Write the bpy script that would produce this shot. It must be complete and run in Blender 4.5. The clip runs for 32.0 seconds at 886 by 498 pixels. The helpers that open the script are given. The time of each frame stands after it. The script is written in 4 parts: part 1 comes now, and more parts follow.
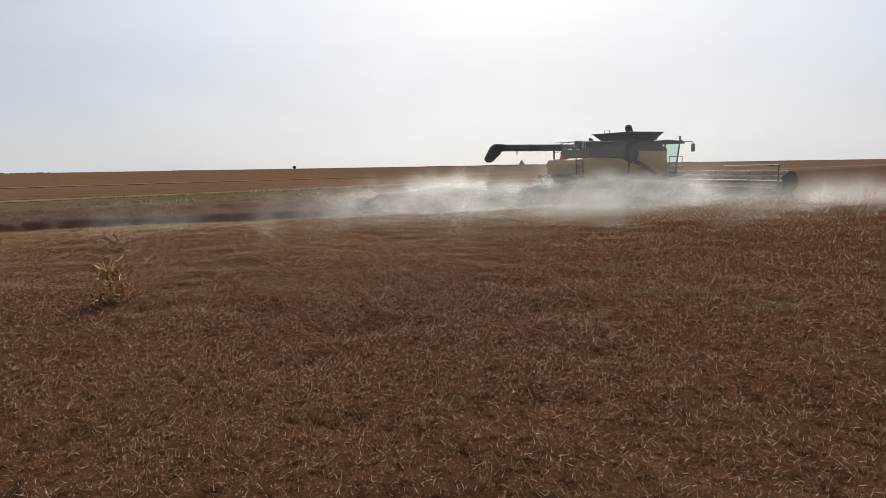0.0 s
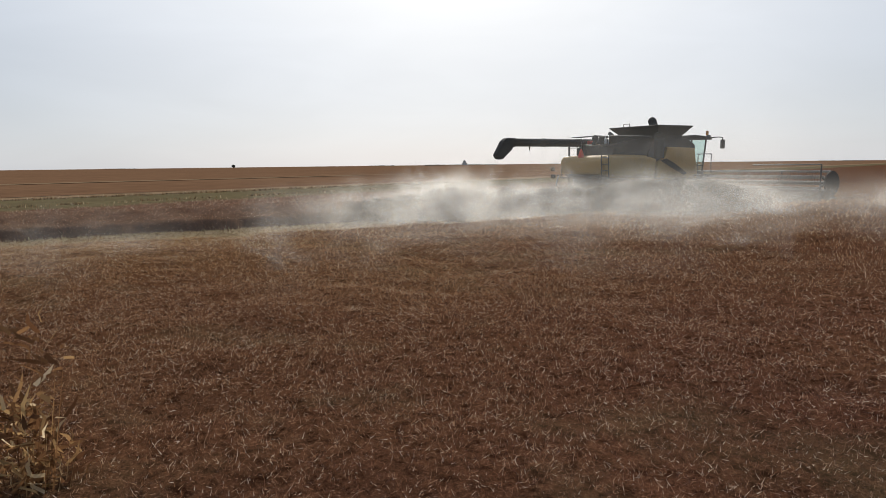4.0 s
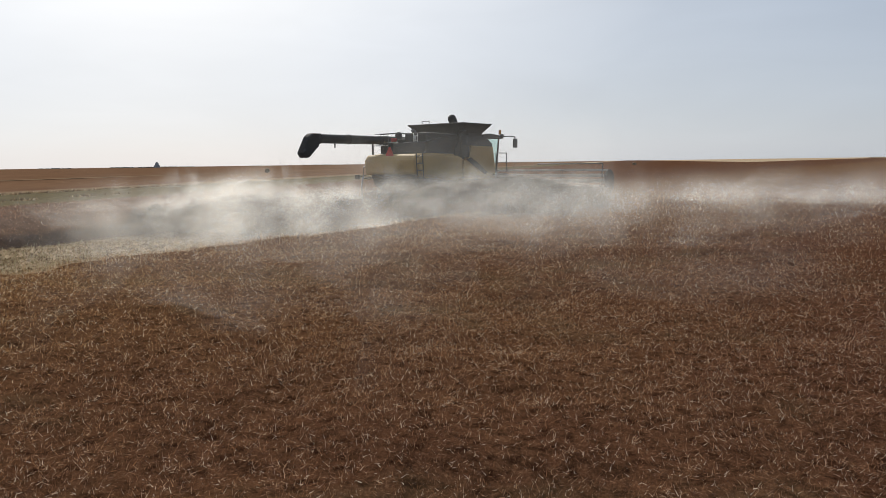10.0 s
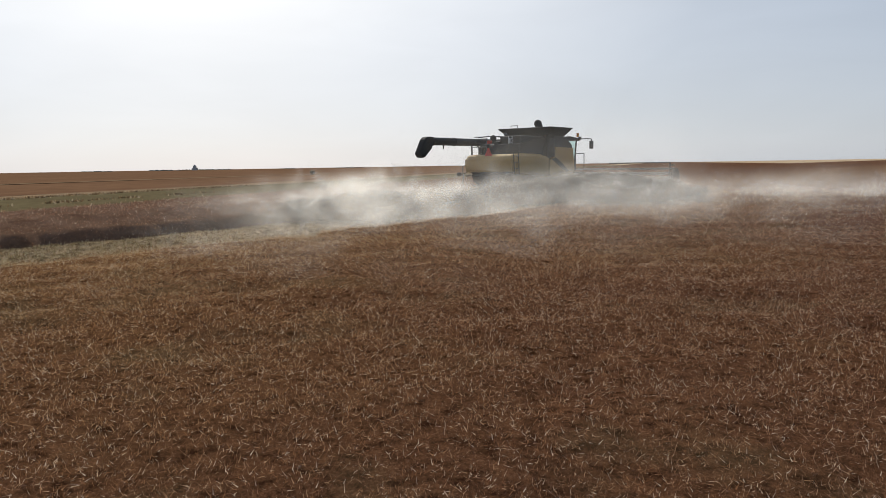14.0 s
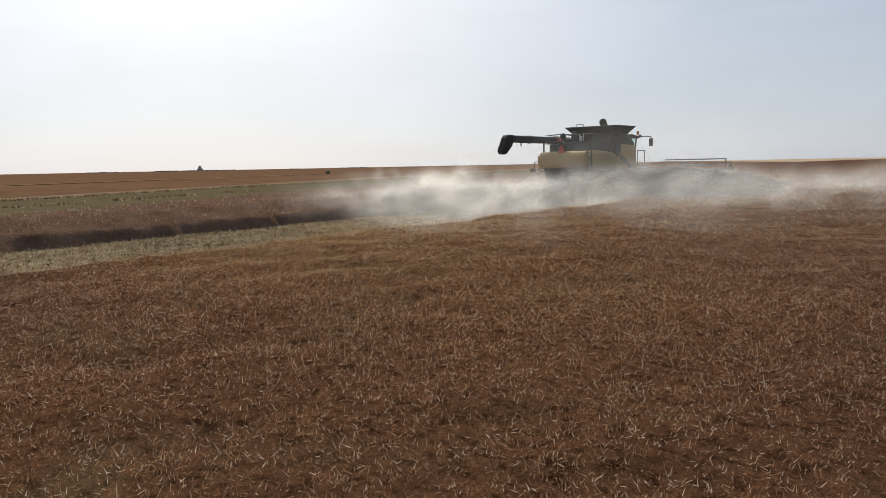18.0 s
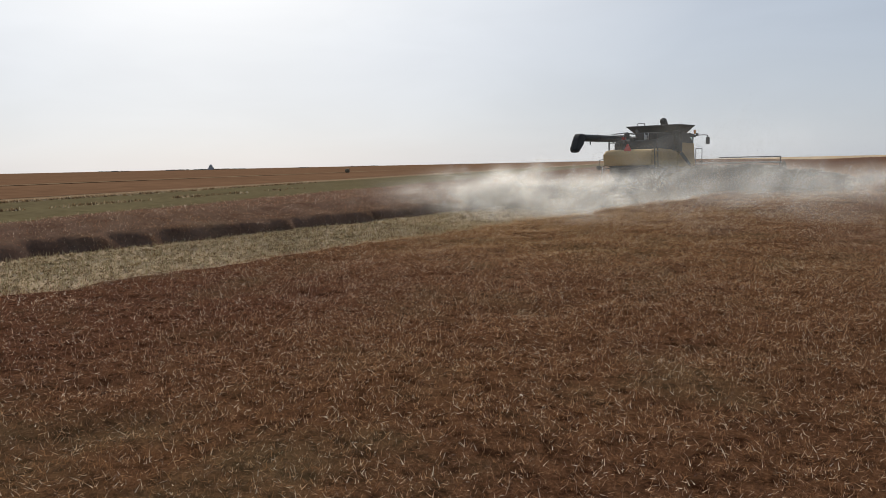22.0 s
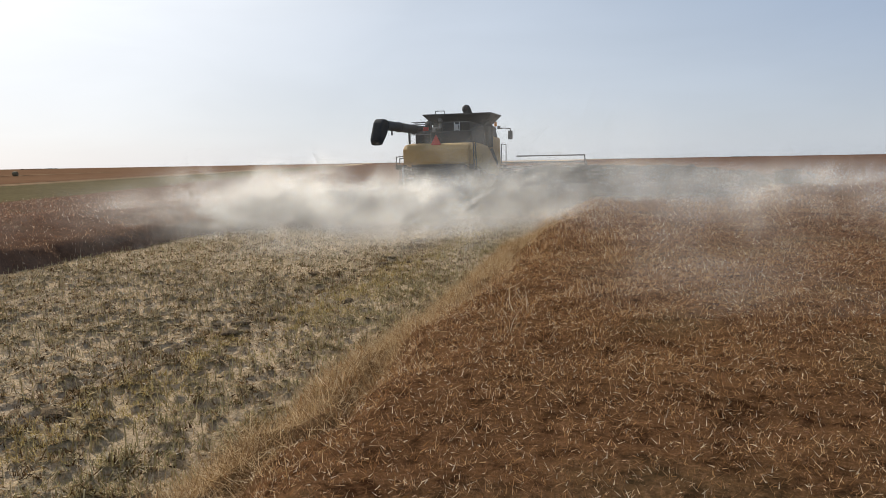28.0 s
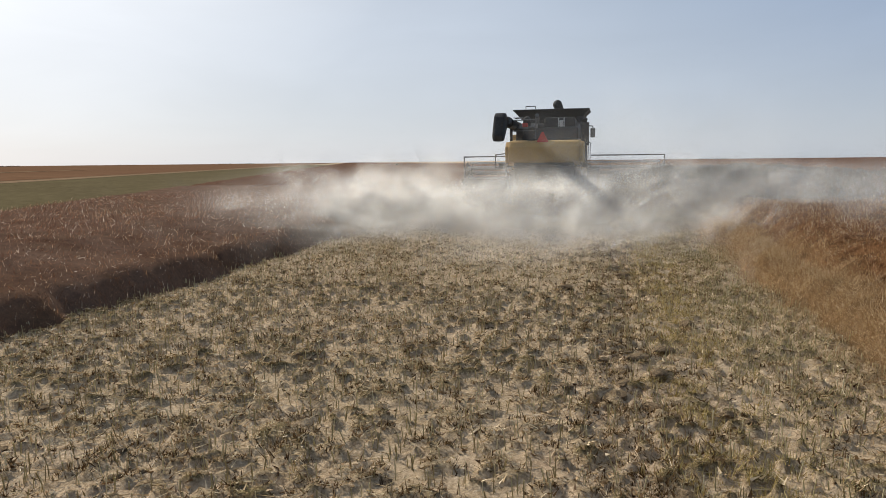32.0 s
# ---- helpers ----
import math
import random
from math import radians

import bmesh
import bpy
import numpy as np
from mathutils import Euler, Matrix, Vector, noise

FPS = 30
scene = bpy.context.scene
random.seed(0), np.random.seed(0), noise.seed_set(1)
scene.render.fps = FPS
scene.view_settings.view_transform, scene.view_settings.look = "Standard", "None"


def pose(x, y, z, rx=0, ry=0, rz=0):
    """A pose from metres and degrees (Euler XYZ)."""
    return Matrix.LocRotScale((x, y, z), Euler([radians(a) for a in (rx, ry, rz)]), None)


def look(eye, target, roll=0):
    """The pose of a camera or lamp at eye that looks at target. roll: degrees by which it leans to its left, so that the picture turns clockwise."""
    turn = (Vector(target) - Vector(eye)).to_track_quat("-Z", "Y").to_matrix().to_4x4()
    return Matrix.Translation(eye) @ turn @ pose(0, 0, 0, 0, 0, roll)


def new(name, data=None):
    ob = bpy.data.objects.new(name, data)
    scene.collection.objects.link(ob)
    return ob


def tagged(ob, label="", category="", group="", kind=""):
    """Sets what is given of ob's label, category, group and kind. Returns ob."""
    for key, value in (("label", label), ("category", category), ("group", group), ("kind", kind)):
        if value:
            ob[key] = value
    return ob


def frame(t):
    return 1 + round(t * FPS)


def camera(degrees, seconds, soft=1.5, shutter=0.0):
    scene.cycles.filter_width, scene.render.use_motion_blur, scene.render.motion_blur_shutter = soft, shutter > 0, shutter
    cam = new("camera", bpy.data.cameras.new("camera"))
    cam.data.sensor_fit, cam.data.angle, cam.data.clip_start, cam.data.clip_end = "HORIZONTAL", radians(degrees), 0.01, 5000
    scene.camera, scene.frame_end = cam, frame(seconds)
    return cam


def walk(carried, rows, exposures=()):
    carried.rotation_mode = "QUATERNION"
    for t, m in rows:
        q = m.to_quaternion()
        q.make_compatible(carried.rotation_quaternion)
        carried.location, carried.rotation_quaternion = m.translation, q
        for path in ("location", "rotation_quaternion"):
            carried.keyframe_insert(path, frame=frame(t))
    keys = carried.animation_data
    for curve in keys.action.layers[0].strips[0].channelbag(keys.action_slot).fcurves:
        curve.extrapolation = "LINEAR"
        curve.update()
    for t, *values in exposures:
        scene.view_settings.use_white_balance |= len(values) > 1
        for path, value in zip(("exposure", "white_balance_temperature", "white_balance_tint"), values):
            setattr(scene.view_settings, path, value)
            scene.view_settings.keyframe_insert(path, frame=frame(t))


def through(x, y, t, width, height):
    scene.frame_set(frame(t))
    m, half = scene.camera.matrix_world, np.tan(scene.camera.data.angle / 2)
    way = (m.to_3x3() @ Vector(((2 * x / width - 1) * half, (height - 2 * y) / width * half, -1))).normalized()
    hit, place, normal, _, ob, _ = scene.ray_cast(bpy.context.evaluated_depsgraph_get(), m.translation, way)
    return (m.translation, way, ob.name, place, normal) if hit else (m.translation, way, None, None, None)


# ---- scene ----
cam = camera(65.0, 32.0, soft=0.9)
walk(cam, [
    (0.0, pose(32.273, -26.080, 2.838, 83.173, 0.940, 64.478)),
    (0.5, pose(31.453, -26.059, 2.837, 83.178, 0.894, 64.973)),
    (1.0, pose(30.634, -26.039, 2.835, 83.165, 0.853, 65.294)),
    (1.5, pose(29.815, -26.034, 2.829, 83.137, 0.815, 65.664)),
    (2.0, pose(28.990, -26.035, 2.822, 83.153, 0.774, 66.084)),
    (2.5, pose(28.151, -26.031, 2.810, 83.128, 0.742, 66.158)),
    (3.0, pose(27.304, -26.015, 2.793, 83.079, 0.720, 63.668)),
    (3.5, pose(26.468, -26.003, 2.779, 83.083, 0.691, 61.836)),
    (5.5, pose(23.437, -25.887, 2.728, 83.009, 0.603, 50.123)),
    (6.0, pose(22.816, -25.849, 2.725, 83.001, 0.617, 46.779)),
    (6.5, pose(22.214, -25.755, 2.723, 82.991, 0.640, 43.377)),
    (7.0, pose(21.638, -25.614, 2.719, 82.950, 0.668, 39.935)),
    (7.5, pose(21.105, -25.483, 2.715, 82.884, 0.702, 36.500)),
    (8.0, pose(20.640, -25.412, 2.717, 82.890, 0.746, 35.505)),
    (8.5, pose(20.281, -25.527, 2.717, 82.840, 0.782, 35.746)),
    (9.0, pose(20.038, -25.859, 2.717, 82.848, 0.799, 35.555)),
    (9.5, pose(19.898, -26.383, 2.713, 82.907, 0.795, 35.424)),
    (10.0, pose(19.833, -27.026, 2.704, 82.927, 0.796, 35.666)),
    (10.5, pose(19.821, -27.732, 2.693, 82.945, 0.811, 35.985)),
    (11.0, pose(19.852, -28.478, 2.683, 83.002, 0.830, 36.335)),
    (11.5, pose(19.912, -29.248, 2.671, 83.049, 0.845, 36.681)),
    (12.0, pose(19.981, -29.991, 2.656, 83.052, 0.855, 36.991)),
    (12.5, pose(20.048, -30.706, 2.642, 83.094, 0.867, 37.365)),
    (13.0, pose(20.108, -31.414, 2.629, 83.157, 0.883, 37.728)),
    (13.5, pose(20.152, -32.093, 2.614, 83.165, 0.904, 38.048)),
    (14.0, pose(20.172, -32.725, 2.595, 83.150, 0.927, 38.243)),
    (14.5, pose(20.160, -33.348, 2.576, 83.143, 0.945, 38.356)),
    (16.5, pose(19.234, -35.821, 2.502, 83.147, 1.049, 38.019)),
    (17.0, pose(18.959, -36.233, 2.492, 83.129, 1.069, 38.069)),
    (17.5, pose(18.705, -36.587, 2.485, 83.140, 1.087, 38.182)),
    (18.0, pose(18.482, -36.909, 2.480, 83.151, 1.106, 38.490)),
    (18.5, pose(18.297, -37.245, 2.476, 83.170, 1.122, 38.899)),
    (19.0, pose(18.127, -37.678, 2.471, 83.166, 1.140, 39.089)),
    (19.5, pose(17.967, -38.205, 2.467, 83.118, 1.162, 39.075)),
    (20.0, pose(17.810, -38.775, 2.468, 83.061, 1.179, 39.047)),
    (20.5, pose(17.637, -39.342, 2.477, 82.995, 1.196, 38.965)),
    (21.0, pose(17.430, -39.866, 2.496, 83.002, 1.206, 38.953)),
    (21.5, pose(17.174, -40.270, 2.517, 83.013, 1.216, 39.041)),
    (22.0, pose(16.855, -40.498, 2.530, 83.029, 1.223, 39.204)),
    (22.5, pose(16.463, -40.519, 2.527, 82.990, 1.235, 39.021)),
    (23.0, pose(15.996, -40.325, 2.507, 82.941, 1.246, 35.293)),
    (23.5, pose(15.447, -39.947, 2.474, 82.875, 1.250, 31.884)),
    (24.0, pose(14.822, -39.421, 2.434, 82.832, 1.239, 28.676)),
    (24.5, pose(14.130, -38.778, 2.395, 82.811, 1.221, 25.690)),
    (25.0, pose(13.391, -38.033, 2.361, 82.808, 1.201, 22.861)),
    (25.5, pose(12.621, -37.204, 2.331, 82.787, 1.177, 20.160)),
    (27.5, pose(9.043, -32.589, 2.330, 82.821, 1.048, 15.773)),
    (28.0, pose(8.256, -31.974, 2.333, 82.824, 1.002, 15.626)),
    (28.5, pose(7.466, -31.495, 2.338, 82.838, 0.953, 15.591)),
    (29.0, pose(6.686, -31.154, 2.341, 82.802, 0.903, 15.610)),
    (29.5, pose(5.947, -30.965, 2.346, 82.824, 0.854, 15.752)),
    (30.0, pose(5.219, -30.907, 2.347, 82.826, 0.802, 15.959)),
    (30.5, pose(4.517, -30.936, 2.343, 82.803, 0.753, 15.691)),
    (31.0, pose(3.834, -31.044, 2.337, 82.816, 0.700, 15.227)),
    (31.5, pose(3.157, -31.187, 2.327, 82.819, 0.644, 14.660)),
    (32.0, pose(2.486, -31.333, 2.314, 82.813, 0.589, 13.248)),
], exposures=[(0.0, -0.05), (6.0, -0.06), (14.0, -0.03), (18.0, 0.0), (20.0, -0.05), (22.0, -0.09), (25.0, 0.12), (28.0, 0.14), (32.0, 0.08)])

# ---- world, sun ----
SUN_AZ, SUN_EL = 58.0, 33.0      # degrees left of the machine's heading (+y), and up
sun_dir = Vector((-math.sin(radians(SUN_AZ)) * math.cos(radians(SUN_EL)),
                  math.cos(radians(SUN_AZ)) * math.cos(radians(SUN_EL)), math.sin(radians(SUN_EL))))
scene.cycles.transparent_max_bounces = 96      # the dust is many thin wisps behind one another
world = bpy.data.worlds.new("hazy_sky")
scene.world = world
world.use_nodes = True
wn, wl = world.node_tree.nodes, world.node_tree.links
wn.clear()
sky = wn.new("ShaderNodeTexSky")
sky.sky_type = 'NISHITA'
sky.sun_disc = False
sky.sun_elevation = radians(SUN_EL)
sky.sun_rotation = radians(-SUN_AZ)
sky.altitude, sky.air_density, sky.dust_density, sky.ozone_density = 600, 1.0, 1.6, 1.0
# thin high haze, brighter towards the sun
tc = wn.new("ShaderNodeTexCoord")
dot = wn.new("ShaderNodeVectorMath")
dot.operation = 'DOT_PRODUCT'
dot.inputs[1].default_value = sun_dir


def sun_ramp(stops):
    r = wn.new("ShaderNodeValToRGB")
    for k, (p, c) in enumerate(stops):
        if k > 1:
            r.color_ramp.elements.new(p)
        r.color_ramp.elements[k].position = p
        r.color_ramp.elements[k].color = (*c, 1)
    wl.new(dot.outputs["Value"], r.inputs[0])
    return r.outputs[0]


low = sun_ramp([(0.0, (4.6, 4.9, 5.4)), (0.25, (4.9, 5.35, 6.0)), (0.5, (5.6, 6.0, 6.6)), (0.74, (6.4, 6.75, 7.3)), (0.88, (8.0, 8.2, 8.7)), (1.0, (10.5, 10.4, 10.2))])
high = sun_ramp([(0.0, (2.3, 3.3, 5.0)), (0.25, (2.6, 3.6, 5.4)), (0.5, (3.75, 4.55, 5.8)), (0.74, (5.5, 6.1, 7.0)), (0.9, (9.0, 9.3, 9.7)), (1.0, (12.5, 12.3, 12.0))])
sep = wn.new("ShaderNodeSeparateXYZ")
up = wn.new("ShaderNodeMapRange")
up.inputs["From Min"].default_value, up.inputs["From Max"].default_value = 0.02, 0.26
veil = wn.new("ShaderNodeMixRGB")
haze = wn.new("ShaderNodeMixRGB")
haze.inputs[0].default_value = 0.88
wl.new(tc.outputs["Generated"], dot.inputs[0])
wl.new(tc.outputs["Generated"], sep.inputs[0])
wl.new(sep.outputs[2], up.inputs["Value"])
wl.new(up.outputs[0], veil.inputs[0])
wl.new(low, veil.inputs[1])
wl.new(high, veil.inputs[2])
# faint streaks of high cloud
wisp_map = wn.new("ShaderNodeMapping")
wisp_map.inputs["Scale"].default_value = (2.2, 2.2, 9.0)
wl.new(tc.outputs["Generated"], wisp_map.inputs[0])
streak = wn.new("ShaderNodeTexNoise")
streak.inputs["Scale"].default_value, streak.inputs["Detail"].default_value, streak.inputs["Distortion"].default_value = 1.6, 4, 0.6
wl.new(wisp_map.outputs[0], streak.inputs["Vector"])
cirrus = wn.new("ShaderNodeMapRange")
cirrus.inputs["From Min"].default_value, cirrus.inputs["From Max"].default_value = 0.3, 0.7
cirrus.inputs["To Min"].default_value, cirrus.inputs["To Max"].default_value = 0.965, 1.03
wl.new(streak.outputs["Fac"], cirrus.inputs["Value"])
clouded = wn.new("ShaderNodeVectorMath")
clouded.operation = 'SCALE'
wl.new(veil.outputs[0], clouded.inputs[0])
wl.new(cirrus.outputs[0], clouded.inputs["Scale"])
wl.new(clouded.outputs[0], haze.inputs[2])
bgd = wn.new("ShaderNodeBackground")
bgd.inputs[1].default_value = 0.1
wout = wn.new("ShaderNodeOutputWorld")
wl.new(sky.outputs[0], haze.inputs[1])
wl.new(haze.outputs[0], bgd.inputs[0])
wl.new(bgd.outputs[0], wout.inputs[0])

lamp = bpy.data.lights.new("sun", 'SUN')
lamp.energy, lamp.angle, lamp.color = 4.6, radians(2.0), (1.0, 0.95, 0.87)
sun = new("sun", lamp)
sun.matrix_world = look(sun_dir * 100, (0, 0, 0))


# ---- materials ----
def material(name):
    m = bpy.data.materials.new(name)
    m.use_nodes = True
    nt = m.node_tree
    return m, nt, nt.nodes["Principled BSDF"]


def node(nt, kind, **values):
    n = nt.nodes.new(kind)
    for key, value in values.items():
        n.inputs[key.replace("_", " ")].default_value = value
    return n


def ramp(nt, fac, stops):
    r = nt.nodes.new("ShaderNodeValToRGB")
    while len(r.color_ramp.elements) < len(stops):
        r.color_ramp.elements.new(0.5)
    for e, (p, c) in zip(r.color_ramp.elements, stops):
        e.position, e.color = p, (*c, 1)
    nt.links.new(fac, r.inputs[0])
    return r.outputs[0]


def place(nt, scale=(1, 1, 1)):
    geo = nt.nodes.new("ShaderNodeNewGeometry")
    mp = nt.nodes.new("ShaderNodeMapping")
    mp.inputs["Scale"].default_value = scale
    nt.links.new(geo.outputs["Position"], mp.inputs[0])
    return mp.outputs[0]


def noise_tex(nt, vec, scale, detail=4, rough=0.6):
    n = node(nt, "ShaderNodeTexNoise", Scale=scale, Detail=detail, Roughness=rough)
    nt.links.new(vec, n.inputs["Vector"])
    return n.outputs["Fac"]


def mix(nt, fac, a, b, mode='MIX'):
    m = nt.nodes.new("ShaderNodeMixRGB")
    m.blend_type = mode
    for k, v in enumerate((fac, a, b)):
        if hasattr(v, "is_linked"):
            nt.links.new(v, m.inputs[k])
        elif k == 0:
            m.inputs[0].default_value = v
        else:
            m.inputs[k].default_value = (*v, 1)
    return m.outputs[0]


def bump(nt, bsdf, height, strength=0.3, dist=0.02):
    b = node(nt, "ShaderNodeBump", Strength=strength, Distance=dist)
    nt.links.new(height, b.inputs["Height"])
    nt.links.new(b.outputs[0], bsdf.inputs["Normal"])


def two_scale(name, dark, light, coarse, fine, rough=0.85, metal=0.0, strength=0.3, dist=0.02, third=None, spec=0.3):
    """A surface with stains at one scale and grain at another."""
    m, nt, bsdf = material(name)
    vec = place(nt)
    a, b = noise_tex(nt, vec, coarse, 3), noise_tex(nt, vec, fine, 4)
    c = ramp(nt, a, [(0.3, dark), (0.7, light)])
    lo = tuple(0.62 * v for v in dark)
    c = mix(nt, 0.5, c, ramp(nt, b, [(0.3, lo), (0.7, third or light)]))
    nt.links.new(c, bsdf.inputs["Base Color"])
    bsdf.inputs["Roughness"].default_value = rough
    bsdf.inputs["Metallic"].default_value = metal
    bsdf.inputs["Specular IOR Level"].default_value = spec
    bump(nt, bsdf, b, strength, dist)
    return m


def leafy(name, stops, rough=0.7, through=0.35, patch=None, spec=0.15):
    """Dry stems, pods and leaves: every piece its own colour, some light passing through."""
    m, nt, bsdf = material(name)
    geo = nt.nodes.new("ShaderNodeNewGeometry")
    c = ramp(nt, geo.outputs["Random Per Island"], stops)
    if patch:
        f = noise_tex(nt, place(nt), patch[0], 3)
        f = ramp(nt, f, [(0.38, (0, 0, 0)), (0.66, (1, 1, 1))])
        c = mix(nt, f, c, mix(nt, 0.75, c, patch[1], 'MULTIPLY'))
    nt.links.new(c, bsdf.inputs["Base Color"])
    bsdf.inputs["Roughness"].default_value = rough
    bsdf.inputs["Specular IOR Level"].default_value = spec
    tr = nt.nodes.new("ShaderNodeBsdfTranslucent")
    nt.links.new(c, tr.inputs[0])
    mx = nt.nodes.new("ShaderNodeMixShader")
    mx.inputs[0].default_value = through
    nt.links.new(bsdf.outputs[0], mx.inputs[1])
    nt.links.new(tr.outputs[0], mx.inputs[2])
    nt.links.new(mx.outputs[0], nt.nodes["Material Output"].inputs[0])
    return m


def field_tone(nt):
    """0 to 1: from the golden-brown crop by the swath to the redder crop further off, in drifting patches."""
    vec = place(nt)
    sep = nt.nodes.new("ShaderNodeSeparateXYZ")
    nt.links.new(vec, sep.inputs[0])
    mr = node(nt, "ShaderNodeMapRange")
    mr.inputs["From Min"].default_value, mr.inputs["From Max"].default_value = 4, 15
    off = nt.nodes.new("ShaderNodeMath")
    off.operation = 'SUBTRACT'
    off.inputs[1].default_value = 6.0
    far = nt.nodes.new("ShaderNodeMath")
    far.operation = 'ABSOLUTE'
    nt.links.new(sep.outputs[0], off.inputs[0])
    nt.links.new(off.outputs[0], far.inputs[0])
    nt.links.new(far.outputs[0], mr.inputs["Value"])
    n = ramp(nt, noise_tex(nt, vec, 0.16, 3), [(0.3, (0, 0, 0)), (0.7, (1, 1, 1))])
    # redder again at the back of the field, beside the swath
    back, side, both = node(nt, "ShaderNodeMapRange"), node(nt, "ShaderNodeMapRange"), nt.nodes.new("ShaderNodeMath")
    back.inputs["From Min"].default_value, back.inputs["From Max"].default_value = -30.0, -35.0
    side.inputs["To Max"].default_value = 0.85
    side.inputs["From Min"].default_value, side.inputs["From Max"].default_value = 13.8, 10.2
    both.operation = 'MULTIPLY'
    nt.links.new(sep.outputs[1], back.inputs["Value"])
    nt.links.new(sep.outputs[0], side.inputs["Value"])
    nt.links.new(back.outputs[0], both.inputs[0])
    nt.links.new(side.outputs[0], both.inputs[1])
    return mix(nt, both.outputs[0], mix(nt, 0.35, mr.outputs[0], n), (1, 1, 1))


def weedy(nt, c):
    """Patches where grey-green weeds have grown up through the crop."""
    g = ramp(nt, noise_tex(nt, place(nt), 0.62, 4, 0.6), [(0.54, (0, 0, 0)), (0.76, (0.4, 0.4, 0.4))])
    return mix(nt, g, c, mix(nt, 0.75, c, (0.115, 0.105, 0.055)))


def crop_material(name, dusty=0.0):
    m, nt, bsdf = material(name)
    vec = place(nt)
    tone = field_tone(nt)
    mid = noise_tex(nt, vec, 1.1, 4)
    fine = noise_tex(nt, place(nt, (1, 1, 0.4)), 45, 5, 0.8)
    c = mix(nt, tone, (0.33, 0.185, 0.068), (0.145, 0.058, 0.036))
    c = mix(nt, 0.45, c, ramp(nt, mid, [(0.3, (0.075, 0.034, 0.021)), (0.55, (0.14, 0.067, 0.039)), (0.75, (0.2, 0.115, 0.06))]))
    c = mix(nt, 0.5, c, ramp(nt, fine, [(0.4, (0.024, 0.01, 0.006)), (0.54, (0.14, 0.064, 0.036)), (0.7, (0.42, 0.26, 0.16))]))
    # shade in the gaps between the plants, painted in as dark noise patches
    gap_shade = noise_tex(nt, vec, 7.5, 5, 0.75)
    c = mix(nt, 1.0, c, ramp(nt, gap_shade, [(0.36, (0.24, 0.21, 0.2)), (0.5, (0.7, 0.69, 0.67)), (0.66, (1.0, 0.98, 0.95))]), 'MULTIPLY')
    c = weedy(nt, c)
    # a margin of pale dry grass beside the swath
    sep, off, far, mr = nt.nodes.new("ShaderNodeSeparateXYZ"), nt.nodes.new("ShaderNodeMath"), nt.nodes.new("ShaderNodeMath"), node(nt, "ShaderNodeMapRange")
    off.operation, far.operation, off.inputs[1].default_value = 'SUBTRACT', 'ABSOLUTE', 5.45
    mr.inputs["From Min"].default_value, mr.inputs["From Max"].default_value, mr.inputs["To Max"].default_value = 0.95, 0.35, 0.45
    nt.links.new(vec, sep.inputs[0])
    nt.links.new(sep.outputs[0], off.inputs[0])
    nt.links.new(off.outputs[0], far.inputs[0])
    nt.links.new(far.outputs[0], mr.inputs["Value"])
    cut, margin = node(nt, "ShaderNodeMapRange"), nt.nodes.new("ShaderNodeMath")
    cut.inputs["From Min"].default_value, cut.inputs["From Max"].default_value, margin.operation = 6.0, 0.0, 'MULTIPLY'
    nt.links.new(sep.outputs[1], cut.inputs["Value"])
    nt.links.new(mr.outputs[0], margin.inputs[0])
    nt.links.new(cut.outputs[0], margin.inputs[1])
    c = mix(nt, margin.outputs[0], c, ramp(nt, fine, [(0.38, (0.11, 0.068, 0.033)), (0.54, (0.3, 0.2, 0.1)), (0.7, (0.55, 0.41, 0.24))]))
    # settled dust, plus the airborne dust's veil painted in as grey-brown
    if dusty:
        c = mix(nt, dusty, c, ramp(nt, mid, [(0.3, (0.11, 0.07, 0.048)), (0.7, (0.22, 0.15, 0.11))]))
    nt.links.new(c, bsdf.inputs["Base Color"])
    bsdf.inputs["Roughness"].default_value = 0.95
    bsdf.inputs["Specular IOR Level"].default_value = 0.0
    bump(nt, bsdf, fine, 0.8, 0.04)
    return m


def pods_material():
    m, nt, bsdf = material("dry_pods")
    geo = nt.nodes.new("ShaderNodeNewGeometry")
    r = geo.outputs["Random Per Island"]
    gold = ramp(nt, r, [(0.0, (0.11, 0.046, 0.016)), (0.3, (0.25, 0.12, 0.042)), (0.6, (0.43, 0.235, 0.09)), (0.82, (0.6, 0.4, 0.2)), (1.0, (0.82, 0.7, 0.5))])
    red = ramp(nt, r, [(0.0, (0.055, 0.019, 0.012)), (0.35, (0.125, 0.047, 0.029)), (0.62, (0.235, 0.105, 0.062)), (0.82, (0.42, 0.26, 0.17)), (1.0, (0.8, 0.67, 0.53))])
    c = weedy(nt, mix(nt, field_tone(nt), gold, red))
    nt.links.new(c, bsdf.inputs["Base Color"])
    bsdf.inputs["Roughness"].default_value = 0.5
    bsdf.inputs["Specular IOR Level"].default_value = 0.2
    tr = nt.nodes.new("ShaderNodeBsdfTranslucent")
    nt.links.new(c, tr.inputs[0])
    mx = nt.nodes.new("ShaderNodeMixShader")
    mx.inputs[0].default_value = 0.4
    nt.links.new(bsdf.outputs[0], mx.inputs[1])
    nt.links.new(tr.outputs[0], mx.inputs[2])
    nt.links.new(mx.outputs[0], nt.nodes["Material Output"].inputs[0])
    return m


